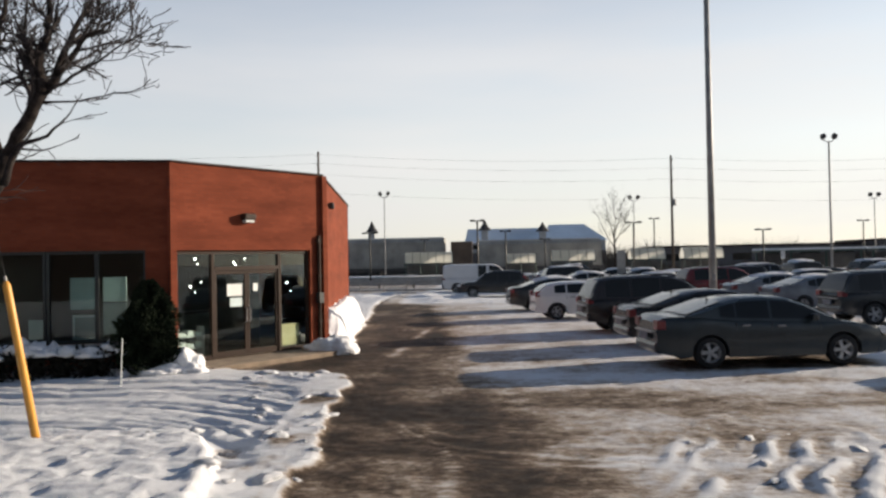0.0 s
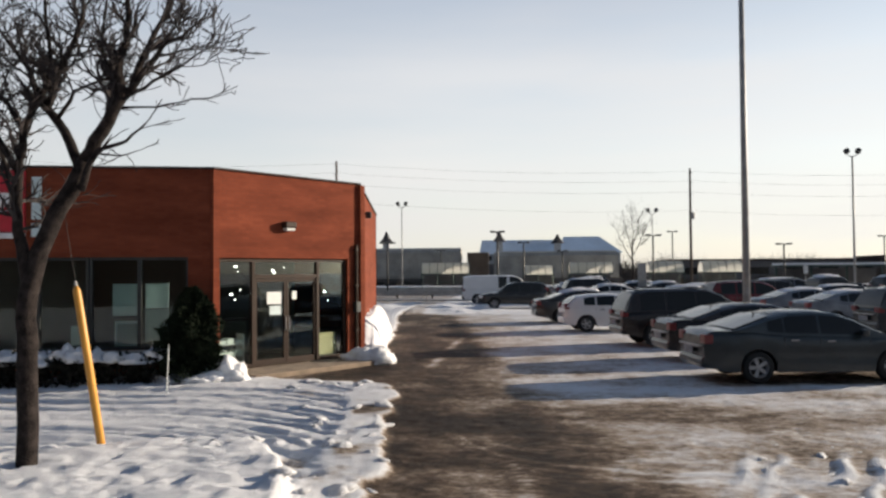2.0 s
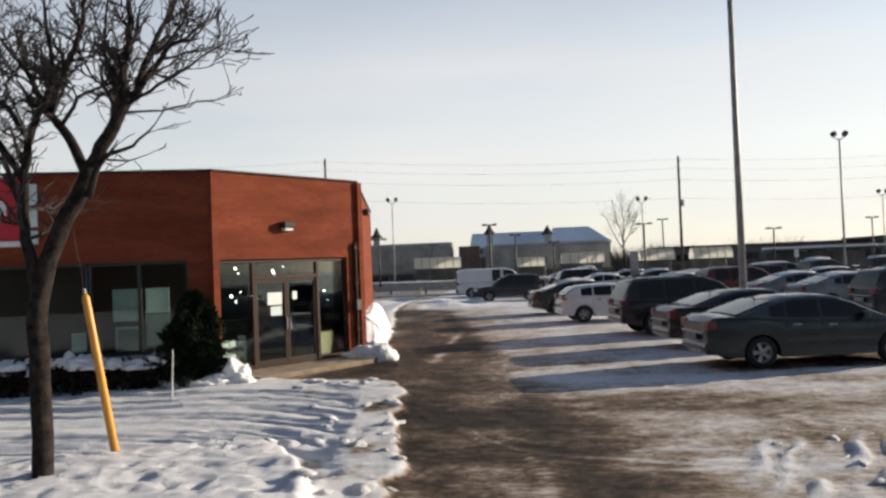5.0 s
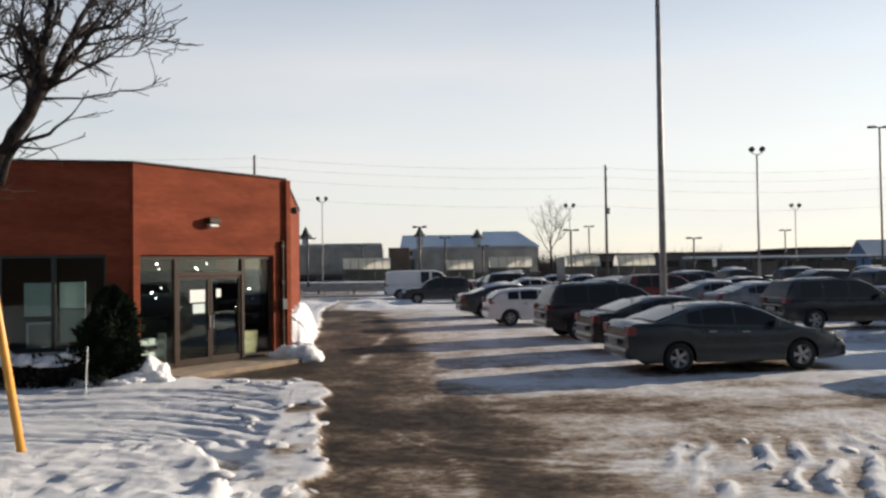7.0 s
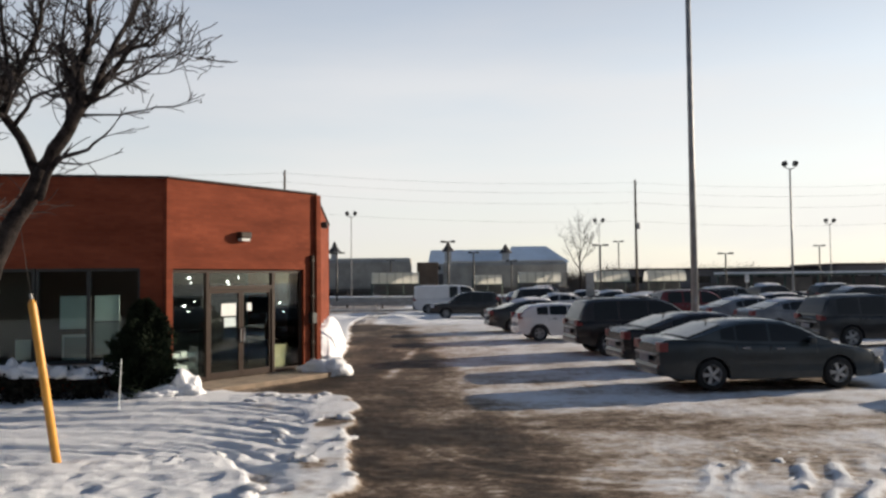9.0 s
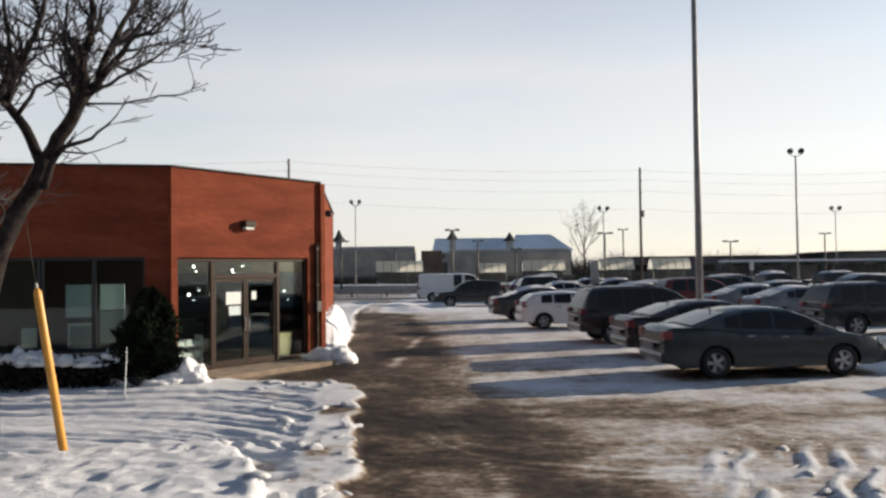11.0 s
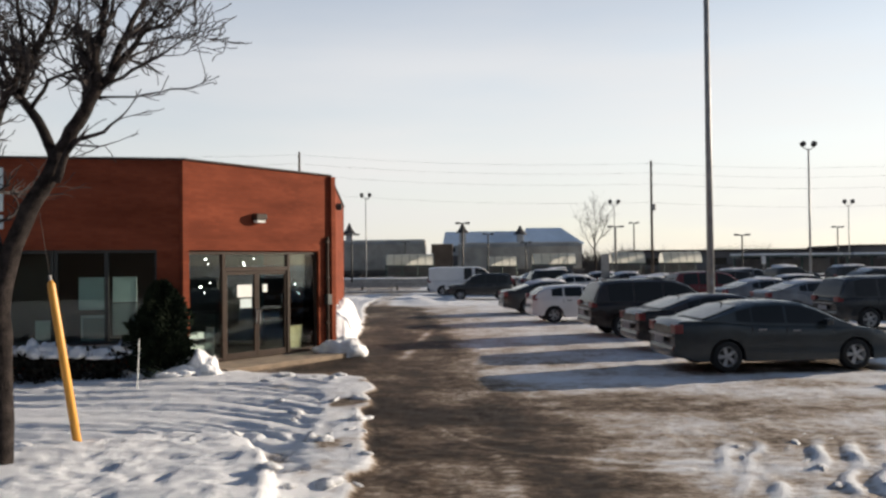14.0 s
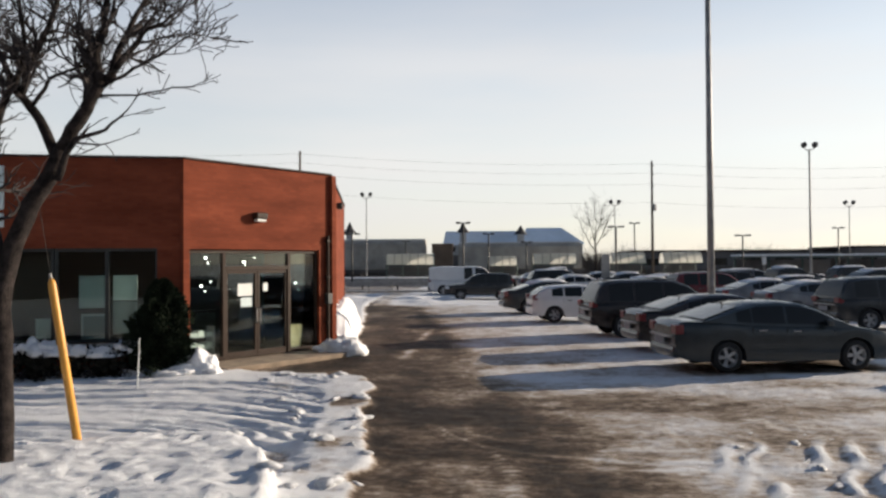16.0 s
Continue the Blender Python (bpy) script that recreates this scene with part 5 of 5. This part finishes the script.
# ---- light poles and utility poles ----
pole = thing("light_pole", pose(8.78, 27.7, 0), "tall tapered steel light pole on a concrete base", "light pole")
part("base", tube(bmesh.new(), [(0, 0, -0.05), (0, 0, 0.98), (0, 0, 1.02)], (0.30, 0.30, 0.27), 20), M["grey_concrete"], pole, "round concrete base", True)
part("snow_cap", lathe(bmesh.new(), [(0.30, 1.01), (0.28, 1.09), (0.19, 1.01), (0.11, 1.14)], axis="Z", sides=20), M["snow"], pole, "snow on the base", True)
part("mast", tube(bmesh.new(), [(0, 0, 1.0), (0, 0, 6.4), (0, 0, 14.6)], (0.126, 0.108, 0.080), 16), M["galv"], pole, "", True)
for k in range(4):
    a = math.pi / 4 + k * math.pi / 2
    part("bolt", pipe([(0.17 * math.cos(a), 0.17 * math.sin(a), 1.01), (0.17 * math.cos(a), 0.17 * math.sin(a), 1.10)], (0.018, 0.018), 6), M["galv"], pole)
part("hand_hole", boxes((-0.06, 0.06, -0.135, -0.10, 1.5, 1.75), bevel=0.01), M["galv"], pole)


def flood_pole(x, y, h, r=0.10, label="slim pole with twin floodlights", size=0.42):
    t = thing("floodlight_pole", pose(x, y, 0), label, "light pole", "floodlight poles")
    part("mast", pipe([(0, 0, -0.1), (0, 0, h - 0.45)], (r, r * 0.7), 10), M["galv"], t, "", True)
    part("crossarm", pipe([(-size, 0, h - 0.3), (-size * 0.4, 0, h - 0.45), (size * 0.4, 0, h - 0.45), (size, 0, h - 0.3)], (0.035,) * 4, 6), M["pole_dark"], t)
    for s in (-1, 1):
        q = part("lamp_head", boxes((-0.18, 0.18, -0.24, 0.14, -0.15, 0.18), bevel=0.05), M["pole_dark"], t)
        q.matrix_basis = pose(s * size, 0, h - 0.08, -25, s * 18, 0)
    return t


def box_lamp(x, y, h, w=0.55, label="dark pole with a flat twin box lamp"):
    t = thing("parking_lamp", pose(x, y, 0), label, "street lamp", "parking lamps")
    part("mast", pipe([(0, 0, -0.1), (0, 0, h - 0.08)], (0.085, 0.07), 10), M["pole_dark"], t, "", True)
    part("base", pipe([(0, 0, -0.05), (0, 0, 0.5)], (0.22, 0.22), 12), M["grey_concrete"], t)
    part("crossarm", boxes((-w * 0.5, w * 0.5, -0.04, 0.04, h - 0.14, h - 0.06)), M["pole_dark"], t)
    for s in (-1, 1):
        part("lamp_head", boxes((s * w * 0.35, s * w, -0.2, 0.2, h - 0.15, h), bevel=0.03), M["pole_dark"], t)
    return t


for x, y, h in ((-10.8, 83.0, 9.8), (27.1, 62.0, 11.5), (16.1, 85.0, 8.9), (41.2, 85.0, 8.6)):
    flood_pole(x, y, h, 0.065 if h < 10 else 0.095)
for x, y, h, w in ((-0.22, 59.8, 5.5, 0.56), (2.1, 75.0, 5.2, 0.55), (13.4, 70.0, 5.55, 0.72), (25.3, 72.0, 4.75, 0.7), (18.2, 85.0, 6.6, 0.55), (40.0, 85.0, 5.9, 0.6), (-11.6, 78.0, 5.4, 0.8), (36.0, 60.0, 12.9, 0.9), (6.4, 84.0, 4.6, 0.6), (-7.0, 88.0, 4.9, 0.5)):
    box_lamp(x, y, h, w)

WIRE_Z = (0.55, 1.55, 2.75, 4.5)
POLES = [(-57.0, 85.0, 16.0), (-18.4, 85.0, 14.8), (20.0, 84.4, 13.2), (51.5, 84.0, 12.8), (86.0, 84.0, 12.6)]
for x, y, h in POLES:
    t = thing("utility_pole", pose(x, y, 0), "dark wooden utility pole with short crossarms", "utility pole", "utility poles")
    part("mast", pipe([(0, 0, -0.1), (0, 0, h)], (0.17, 0.11), 10), M["wood_pole"], t, "", True)
    for dz in WIRE_Z[:3]:
        part("crossarm", boxes((-0.09, 0.09, -0.55, 0.12, h - dz - 0.05, h - dz + 0.05), bevel=0.01), M["wood_pole"], t)
        part("insulator", pipe([(0, -0.45, h - dz + 0.05), (0, -0.45, h - dz + 0.22)], (0.05, 0.035), 8), M["grey_concrete"], t)
    part("transformer", pipe([(0.22, -0.2, h - 5.4), (0.22, -0.2, h - 4.7)], (0.2, 0.2), 10), M["galv"], t)
for k, dz in enumerate(WIRE_Z):
    for (x0, y0, h0), (x1, y1, h1) in zip(POLES, POLES[1:]):
        n = 14
        pts = []
        for i in range(n + 1):
            u = i / n
            pts.append((x0 + (x1 - x0) * u, y0 + (y1 - y0) * u - (0.45 if k < 3 else 0.14), h0 + (h1 - h0) * u - dz + (0.2 if k < 3 else 0) - 0.55 * 4 * u * (1 - u)))
        w = part("overhead_wire", pipe(pts, (0.010,) * (n + 1), 4), M["pole_dark"], None)
        tagged(w, "thin dark overhead wire between utility poles", "wire", "overhead wires")

# ---- far side of the lot: rail, road strip, platform ----
def rail_fence(x0, x1, y, h, posts, label):
    t = thing("rail_fence", pose(x0, y, 0), label, "fence")
    for k in range(posts):
        x = (x1 - x0) * k / (posts - 1)
        part("post", pipe([(x, 0, -0.1), (x, 0, h)], (0.04, 0.04), 6), M["galv"], t)
    for z in (h * 0.5, h * 0.96):
        part("rail", pipe([(0, 0, z), (x1 - x0, 0, z)], (0.03, 0.03), 6), M["galv"], t)
    return t


rail_fence(-16.0, -5.5, 57.5, 0.85, 7, "low steel rail fence in the snow")
guard = thing("guard_rail", pose(-45, 66.0, 0), "long weathered steel guard rail", "guard rail")
part("beam", boxes((0, 42.0, -0.05, 0.05, 0.42, 0.75), bevel=0.02), M["galv"], guard)
for k in range(15):
    part("post", boxes((k * 3.0 + 0.02, k * 3.0 + 0.16, 0.05, 0.2, -0.1, 0.72)), M["wood_pole"], guard)
road = mesh_ob("road", [(-90, 62.5, 0.125), (-2.0, 62.5, 0.125), (-2.0, 65.2, 0.125), (-90, 65.2, 0.125), (-90, 62.5, -0.05), (-2.0, 62.5, -0.05), (-2.0, 65.2, -0.05), (-90, 65.2, -0.05)],
               [(0, 1, 2, 3), (4, 5, 1, 0), (5, 6, 2, 1), (6, 7, 3, 2), (7, 4, 0, 3)], M["galv"])
tagged(road, "wet grey service road across the far side", "road", kind="structure")
plat = tagged(part("platform", boxes((-70, 110, 78.0, 85.8, -0.2, 0.80), bevel=0.03), M["grey_concrete"], None), "raised concrete railway platform with snow", "platform", kind="structure")
plat_snow = tagged(part("platform_snow", boxes((-70, 110, 78.2, 85.5, 0.803, 0.84)), M["snow"], None), "trodden snow on the platform", "snow", kind="structure")


def shelter(x0, x1, y, z, top, label="arched bus shelter with a pale ribbed canopy", deep=1.6):
    t = thing("platform_shelter", pose(x0, y, z), label, "shelter", "platform shelters")
    L, H = x1 - x0, top - z
    rise = min(1.15, H * 0.46)
    bays = max(4, round(L / 0.85))
    for k in range(bays):
        bm = bmesh.new()
        rows_ = []
        for x in (k * L / bays + 0.025, (k + 1) * L / bays - 0.025):
            rows_.append([bm.verts.new((x, -deep / 2 * math.cos(a), H - rise + rise * math.sin(a))) for a in np.linspace(0, math.pi, 11)])
        for j in range(10):
            bm.faces.new((rows_[0][j], rows_[1][j], rows_[1][j + 1], rows_[0][j + 1]))
        part("canopy_panel", bm, M["canopy"], t, "", True)
    for k in range(bays + 1):
        x = k * L / bays
        part("rib", pipe([(x, -deep / 2 * math.cos(a), H - rise + (rise + 0.015) * math.sin(a)) for a in np.linspace(0, math.pi, 9)], (0.03,) * 9, 4), M["green_steel"], t)
        if k % 2 == 0:
            for s in (-1, 1):
                part("post", pipe([(x, s * deep / 2, 0), (x, s * deep / 2, H - rise)], (0.045, 0.045), 6), M["green_steel"], t)
    for s in (-1, 1):
        part("beam", boxes((0, L, s * deep / 2 - 0.05, s * deep / 2 + 0.05, H - rise - 0.12, H - rise)), M["green_steel"], t)
    part("bench", boxes((0.4, L - 0.4, 0.1, 0.5, 0.42, 0.48)), M["green_steel"], t)
    part("back_panel", boxes((0.1, L - 0.1, deep / 2 - 0.02, deep / 2 + 0.02, 0.15, H - rise - 0.15)), M["far_dark"], t)


shelter(-8.5, -3.5, 82.0, 0.84, 3.32)
shelter(2.2, 5.4, 84.6, 0.84, 3.0)
shelter(6.95, 11.4, 82.0, 0.84, 3.25)
shelter(15.2, 18.7, 83.0, 0.84, 3.3, deep=2.4)
shelter(20.6, 24.6, 83.0, 0.84, 3.3, deep=2.4)
post = thing("sign_post", pose(22.7, 60.0, 0), "thin post with a small white sign", "sign")
part("post", pipe([(0, 0, -0.1), (0, 0, 2.7)], (0.035, 0.035), 6), M["galv"], post)
part("plate", boxes((-0.16, 0.16, -0.06, -0.04, 2.05, 2.65), bevel=0.01), M["sign_white"], post, "white sign plate")
board = thing("information_sign", pose(10.7, 60.0, 0), "pale grey notice panel on two legs", "sign")
part("panel", boxes((-0.32, 0.32, -0.05, 0.05, 1.0, 2.95), bevel=0.02), M["grey_concrete"], board)
for dx in (-0.26, 0.26):
    part("leg", boxes((dx - 0.04, dx + 0.04, -0.04, 0.04, -0.1, 0.998)), M["pole_dark"], board)
# long flat platform roofs under snow
for x0, x1, y in ((27.5, 38.0, 81.0), (39.0, 46.5, 81.0), (47.5, 55.0, 81.0), (56.0, 70.0, 81.0)):
    t = thing("platform_canopy", pose(x0, y, 0.84), "long flat platform canopy under snow", "canopy", "platform canopies")
    part("roof", boxes((0, x1 - x0, -1.3, 1.3, 1.78, 1.95), bevel=0.03), M["green_steel"], t)
    part("roof_snow", boxes((0.05, x1 - x0 - 0.05, -1.25, 1.25, 1.953, 2.16), bevel=0.07), M["snow"], t, "white snow on the roof")
    for k in range(4):
        part("post", boxes(((x1 - x0 - 0.2) * k / 3, (x1 - x0 - 0.2) * k / 3 + 0.16, -0.08, 0.08, 0, 1.78)), M["green_steel"], t)
    part("back_panel", boxes((0.3, x1 - x0 - 0.3, 0.9, 0.95, 0.2, 1.6)), M["far_dark"], t)


# ---- freight train ----
def hopper(x0, length, y, paint, label, top=4.86):
    t = thing("freight_car", pose(x0, y, 0.3), label, "freight car", "freight train")
    L, H = length, top - 0.3
    bm = bmesh.new()
    prof = ((-1.45, 1.3), (-1.52, 1.6), (-1.52, H - 0.45), (-1.15, H - 0.12), (0, H), (1.15, H - 0.12), (1.52, H - 0.45), (1.52, 1.6), (1.45, 1.3))
    rings = [[bm.verts.new((x, yy, zz)) for yy, zz in prof] for x in (0.5, L - 0.5)]
    for k in range(len(prof) - 1):
        bm.faces.new((rings[0][k], rings[1][k], rings[1][k + 1], rings[0][k + 1]))
    bm.faces.new((rings[0][-1], rings[1][-1], rings[1][0], rings[0][0]))
    bm.faces.new(rings[0])
    bm.faces.new(rings[1][::-1])
    part("body", bm, M[paint], t)
    n = max(6, int(L / 1.5))
    for k in range(n + 1):
        x = 0.5 + (L - 1.0) * k / n
        part("side_rib", boxes((x - 0.06, x + 0.06, -1.60, -1.522, 1.3, H - 0.45)), M[paint], t)
    part("frame", boxes((0, L, -1.3, 1.3, 0.95, 1.28)), M["far_dark"], t)
    for k in range(3):
        x = L * (0.25 + 0.25 * k)
        part("hopper_chute", boxes((x - 1.2, x + 1.2, -0.9, 0.9, 0.45, 0.95), bevel=0.2), M["far_dark"], t)
    for cx_ in (1.8, L - 1.8):
        for dx in (-0.85, 0.85):
            w = lathe(bmesh.new(), [(0.01, -1.2), (0.45, -1.2), (0.45, -1.05), (0.05, -1.05), (0.05, 1.05), (0.45, 1.05), (0.45, 1.2), (0.01, 1.2)], sides=16)
            o = part("wheelset", w, M["trim"], t)
            o.location = (cx_ + dx, 0, 0.46)
        part("bogie", boxes((cx_ - 1.2, cx_ + 1.2, -1.28, -1.21, 0.4, 0.85)), M["trim"], t)
    part("walkway", boxes((0.6, L - 0.6, -0.4, 0.4, H + 0.004, H + 0.10)), M["snow"], t, "snow along the roof walkway")


TRAIN_Y = 92.0
for x0, ln, pt, lb, tp in ((-50.0, 16.2, "train_grey", "grey green covered hopper car on the track", 5.15), (-33.5, 16.2, "train_grey", "grey green covered hopper car on the track", 5.1), (-17.0, 12.6, "train_grey", "grey green covered hopper car on the track", 5.1),
                           (-1.5, 15.2, "train_grey", "grey green covered hopper car on the track", 4.65)):
    hopper(x0, ln, TRAIN_Y, pt, lb, tp)
t = thing("freight_car", pose(-4.2, TRAIN_Y, 0.3), "brown freight car on the track", "freight car", "freight train")
part("body", boxes((0.05, 2.5, -1.5, 1.5, 1.25, 4.3), bevel=0.05), M["train_brown"], t)
part("frame", boxes((0.0, 2.6, -1.3, 1.3, 0.9, 1.25)), M["far_dark"], t)
part("bogie", boxes((0.4, 2.2, -1.28, 1.28, 0.0, 0.9), bevel=0.1), M["trim"], t)
tagged(part("track_bed", boxes((-400, 400, 89.5, 94.5, -0.2, 0.22), bevel=0.1), M["far_dark"], None), "dark ballast bed of the railway", "track bed", kind="structure")
for dy in (-0.72, 0.72):
    r = part("track_rail", boxes((-400, 400, TRAIN_Y + dy - 0.04, TRAIN_Y + dy + 0.04, 0.222, 0.30)), M["galv"], None)
    tagged(r, "steel rail of the railway track", "rail", kind="structure")

# ---- long hall with a snowy roof ----
hall = thing("long_hall", pose(-4.6, 140, 0), "long pale hall with a snow covered roof", "building")
part("wall", boxes((0.3, 25.2, 0.3, 11.7, 0, 5.55)), M["far_wall"], hall)
bm = bmesh.new()
rf = [bm.verts.new(v) for v in ((0, 0, 5.5), (14.5, 0, 5.5), (14.5, 12, 5.5), (0, 12, 5.5), (0.4, 5.2, 8.2), (14.5, 5.2, 8.2))]
for f in ((0, 1, 5, 4), (2, 3, 4, 5), (0, 4, 3), (1, 2, 5), (3, 2, 1, 0)):
    bm.faces.new([rf[i] for i in f])
part("roof", bm, M["roof_snow"], hall, "snowy roof, shade blue put into its colour")
bm = bmesh.new()
rf = [bm.verts.new(v) for v in ((14.5, -0.3, 5.6), (25.6, -0.3, 5.6), (25.6, 12, 5.6), (14.5, 12, 5.6), (15.5, 5.5, 8.75), (22.0, 5.5, 8.75))]
for f in ((0, 1, 5, 4), (1, 2, 5), (2, 3, 4, 5), (3, 0, 4), (3, 2, 1, 0)):
    bm.faces.new([rf[i] for i in f])
part("roof", bm, M["roof_snow"], hall, "snowy hipped roof, shade blue put into its colour")
for k in range(13):
    w = part("window", boxes((1.5 + k * 1.8, 2.3 + k * 1.8, 0.22, 0.34, 4.35, 5.15)), M["car_glass"], hall)
    part("sill", boxes((1.4 + k * 1.8, 2.4 + k * 1.8, 0.18, 0.3, 4.27, 4.34)), M["far_wall"], w)
part("dark_plinth", boxes((0.2, 25.3, 0.15, 0.29, 0, 3.7)), M["far_dark"], hall)


def turret(x, y, z0, tip, label="slim turret with a dark conical roof"):
    t = thing("turret", pose(x, y, 0), label, "turret", "turrets")
    part("shaft", boxes((-0.6, 0.6, -0.6, 0.6, 0, z0 + 0.05), bevel=0.03), M["far_wall"], t)
    bm = bmesh.new()
    lathe(bm, [(1.25, z0), (1.15, z0 + 0.12), (0.62, z0 + 0.75), (0.22, tip - 0.3), (0.02, tip)], axis="Z", sides=8)
    part("roof", bm, M["cone"], t, "dark conical roof")


turret(-0.9, 139.2, 7.7, 9.6)
turret(9.4, 139.2, 7.3, 9.0)
turret(-21.6, 141.0, 7.9, 9.9)

# ---- low dark buildings and brush to the horizon ----
def low_building(x0, x1, y, h, label, mat="far_dark", deep=14, doors=6):
    t = thing("low_building", pose(x0, y, 0), label, "building", "far buildings")
    L = x1 - x0
    part("wall", boxes((0, L, 0, deep, -0.1, h - 0.25)), M[mat], t)
    part("roof", boxes((-0.3, L + 0.3, -0.3, deep + 0.3, h - 0.25, h), bevel=0.05), M["cap"], t)
    for k in range(doors):
        x = L * (k + 0.5) / doors
        part("window", boxes((x - L / doors * 0.28, x + L / doors * 0.28, -0.06, 0.02, h * 0.45, h * 0.7)), M["car_glass"], t)


low_building(24.0, 52.0, 112.0, 3.9, "long low dark brown building beyond the platform", deep=12)
low_building(53.0, 68.0, 108.0, 4.3, "low dark building with a flat roof", doors=4)
low_building(69.0, 105.0, 115.0, 4.0, "long low dark building beyond the platform", doors=8)
low_building(-60.0, -12.5, 101.0, 5.2, "low grey building behind the track", "far_dark", doors=8)
shed = thing("storage_shed", pose(56.4, 97.0, 0), "blue gabled storage shed with a white roof", "shed")
bm = bmesh.new()
rf = [bm.verts.new(v) for v in ((0, 0, 0), (12, 0, 0), (12, 5.2, 0), (0, 5.2, 0), (0, 0, 2.85), (12, 0, 2.85), (12, 5.2, 2.85), (0, 5.2, 2.85), (0, 2.6, 4.95), (12, 2.6, 4.95))]
for f in ((0, 1, 5, 4), (1, 2, 6, 9, 5), (2, 3, 7, 6), (3, 0, 4, 8, 7)):
    bm.faces.new([rf[i] for i in f])
part("wall", bm, M["shed_blue"], shed, "blue cladding")
bm = bmesh.new()
for y0, z0, y1, z1 in ((-0.25, 2.70, 2.6, 5.06), (5.45, 2.70, 2.6, 5.06)):
    q = [bm.verts.new(v) for v in ((-0.2, y0, z0), (12.2, y0, z0), (12.2, y1, z1), (-0.2, y1, z1), (-0.2, y0, z0 - 0.1), (12.2, y0, z0 - 0.1), (12.2, y1, z1 - 0.1), (-0.2, y1, z1 - 0.1))]
    for f in ((0, 1, 2, 3), (7, 6, 5, 4), (0, 4, 5, 1), (1, 5, 6, 2), (3, 2, 6, 7), (0, 3, 7, 4)):
        bm.faces.new([q[i] for i in f])
part("roof", bm, M["snow"], shed, "white snowy roof")
part("door", boxes((3, 6, -0.05, 0.02, 0.0, 2.5)), M["far_wall"], shed)



def brush_line(name, x0, x1, y0, y1, h0, h1, count, seed, label):
    """A far strip of bare brush: thin stems and forked twigs."""
    r = np.random.RandomState(seed)
    v, f = [], []
    for _ in range(count):
        x, y = r.uniform(x0, x1), r.uniform(y0, y1)
        h = r.uniform(h0, h1) * (0.55 + 0.45 * math.sin(x * 0.11 + seed) ** 2) * (0.75 + 0.25 * math.sin(x * 0.43))
        for k in range(5):
            lean, w = r.normal(0, 0.28) * h, 0.05 * r.uniform(0.6, 1.6)
            zb = h * r.uniform(0, 0.45) * (k > 0)
            n = len(v)
            v += [(x - w, y, zb), (x + w, y, zb), (x + lean, y + r.normal(0, 0.3), zb + (h - zb) * r.uniform(0.7, 1.0)), (x, y + w * 2, zb)]
            f += [(n, n + 1, n + 2), (n + 1, n + 3, n + 2), (n + 3, n, n + 2)]
    tagged(mesh_ob(name, v, f, M["brush"]), label, "brush", kind="stuff")


brush_line("far_brush", -120, 40, 150, 175, 4.0, 7.5, 2600, 1, "bare brown brush along the horizon")
brush_line("far_brush", 20, 190, 130, 160, 4.0, 7.6, 3800, 2, "bare brown brush along the horizon")
brush_line("far_brush", 20, 53, 96, 104, 1.5, 3.6, 1400, 3, "dark bare brush behind the platform")
brush_line("far_brush", -22, -12, 108, 112, 5.5, 8.5, 260, 5, "bare trees behind the track")
for sx_, sy_, ln_ in ((-300, 330, 240), (-60, 360, 260), (200, 330, 300)):
    brush_line("far_woods", sx_, sx_ + ln_, sy_, sy_ + 25, 5, 11, 1500, 7 + sx_ % 5, "far bare woods on the horizon")
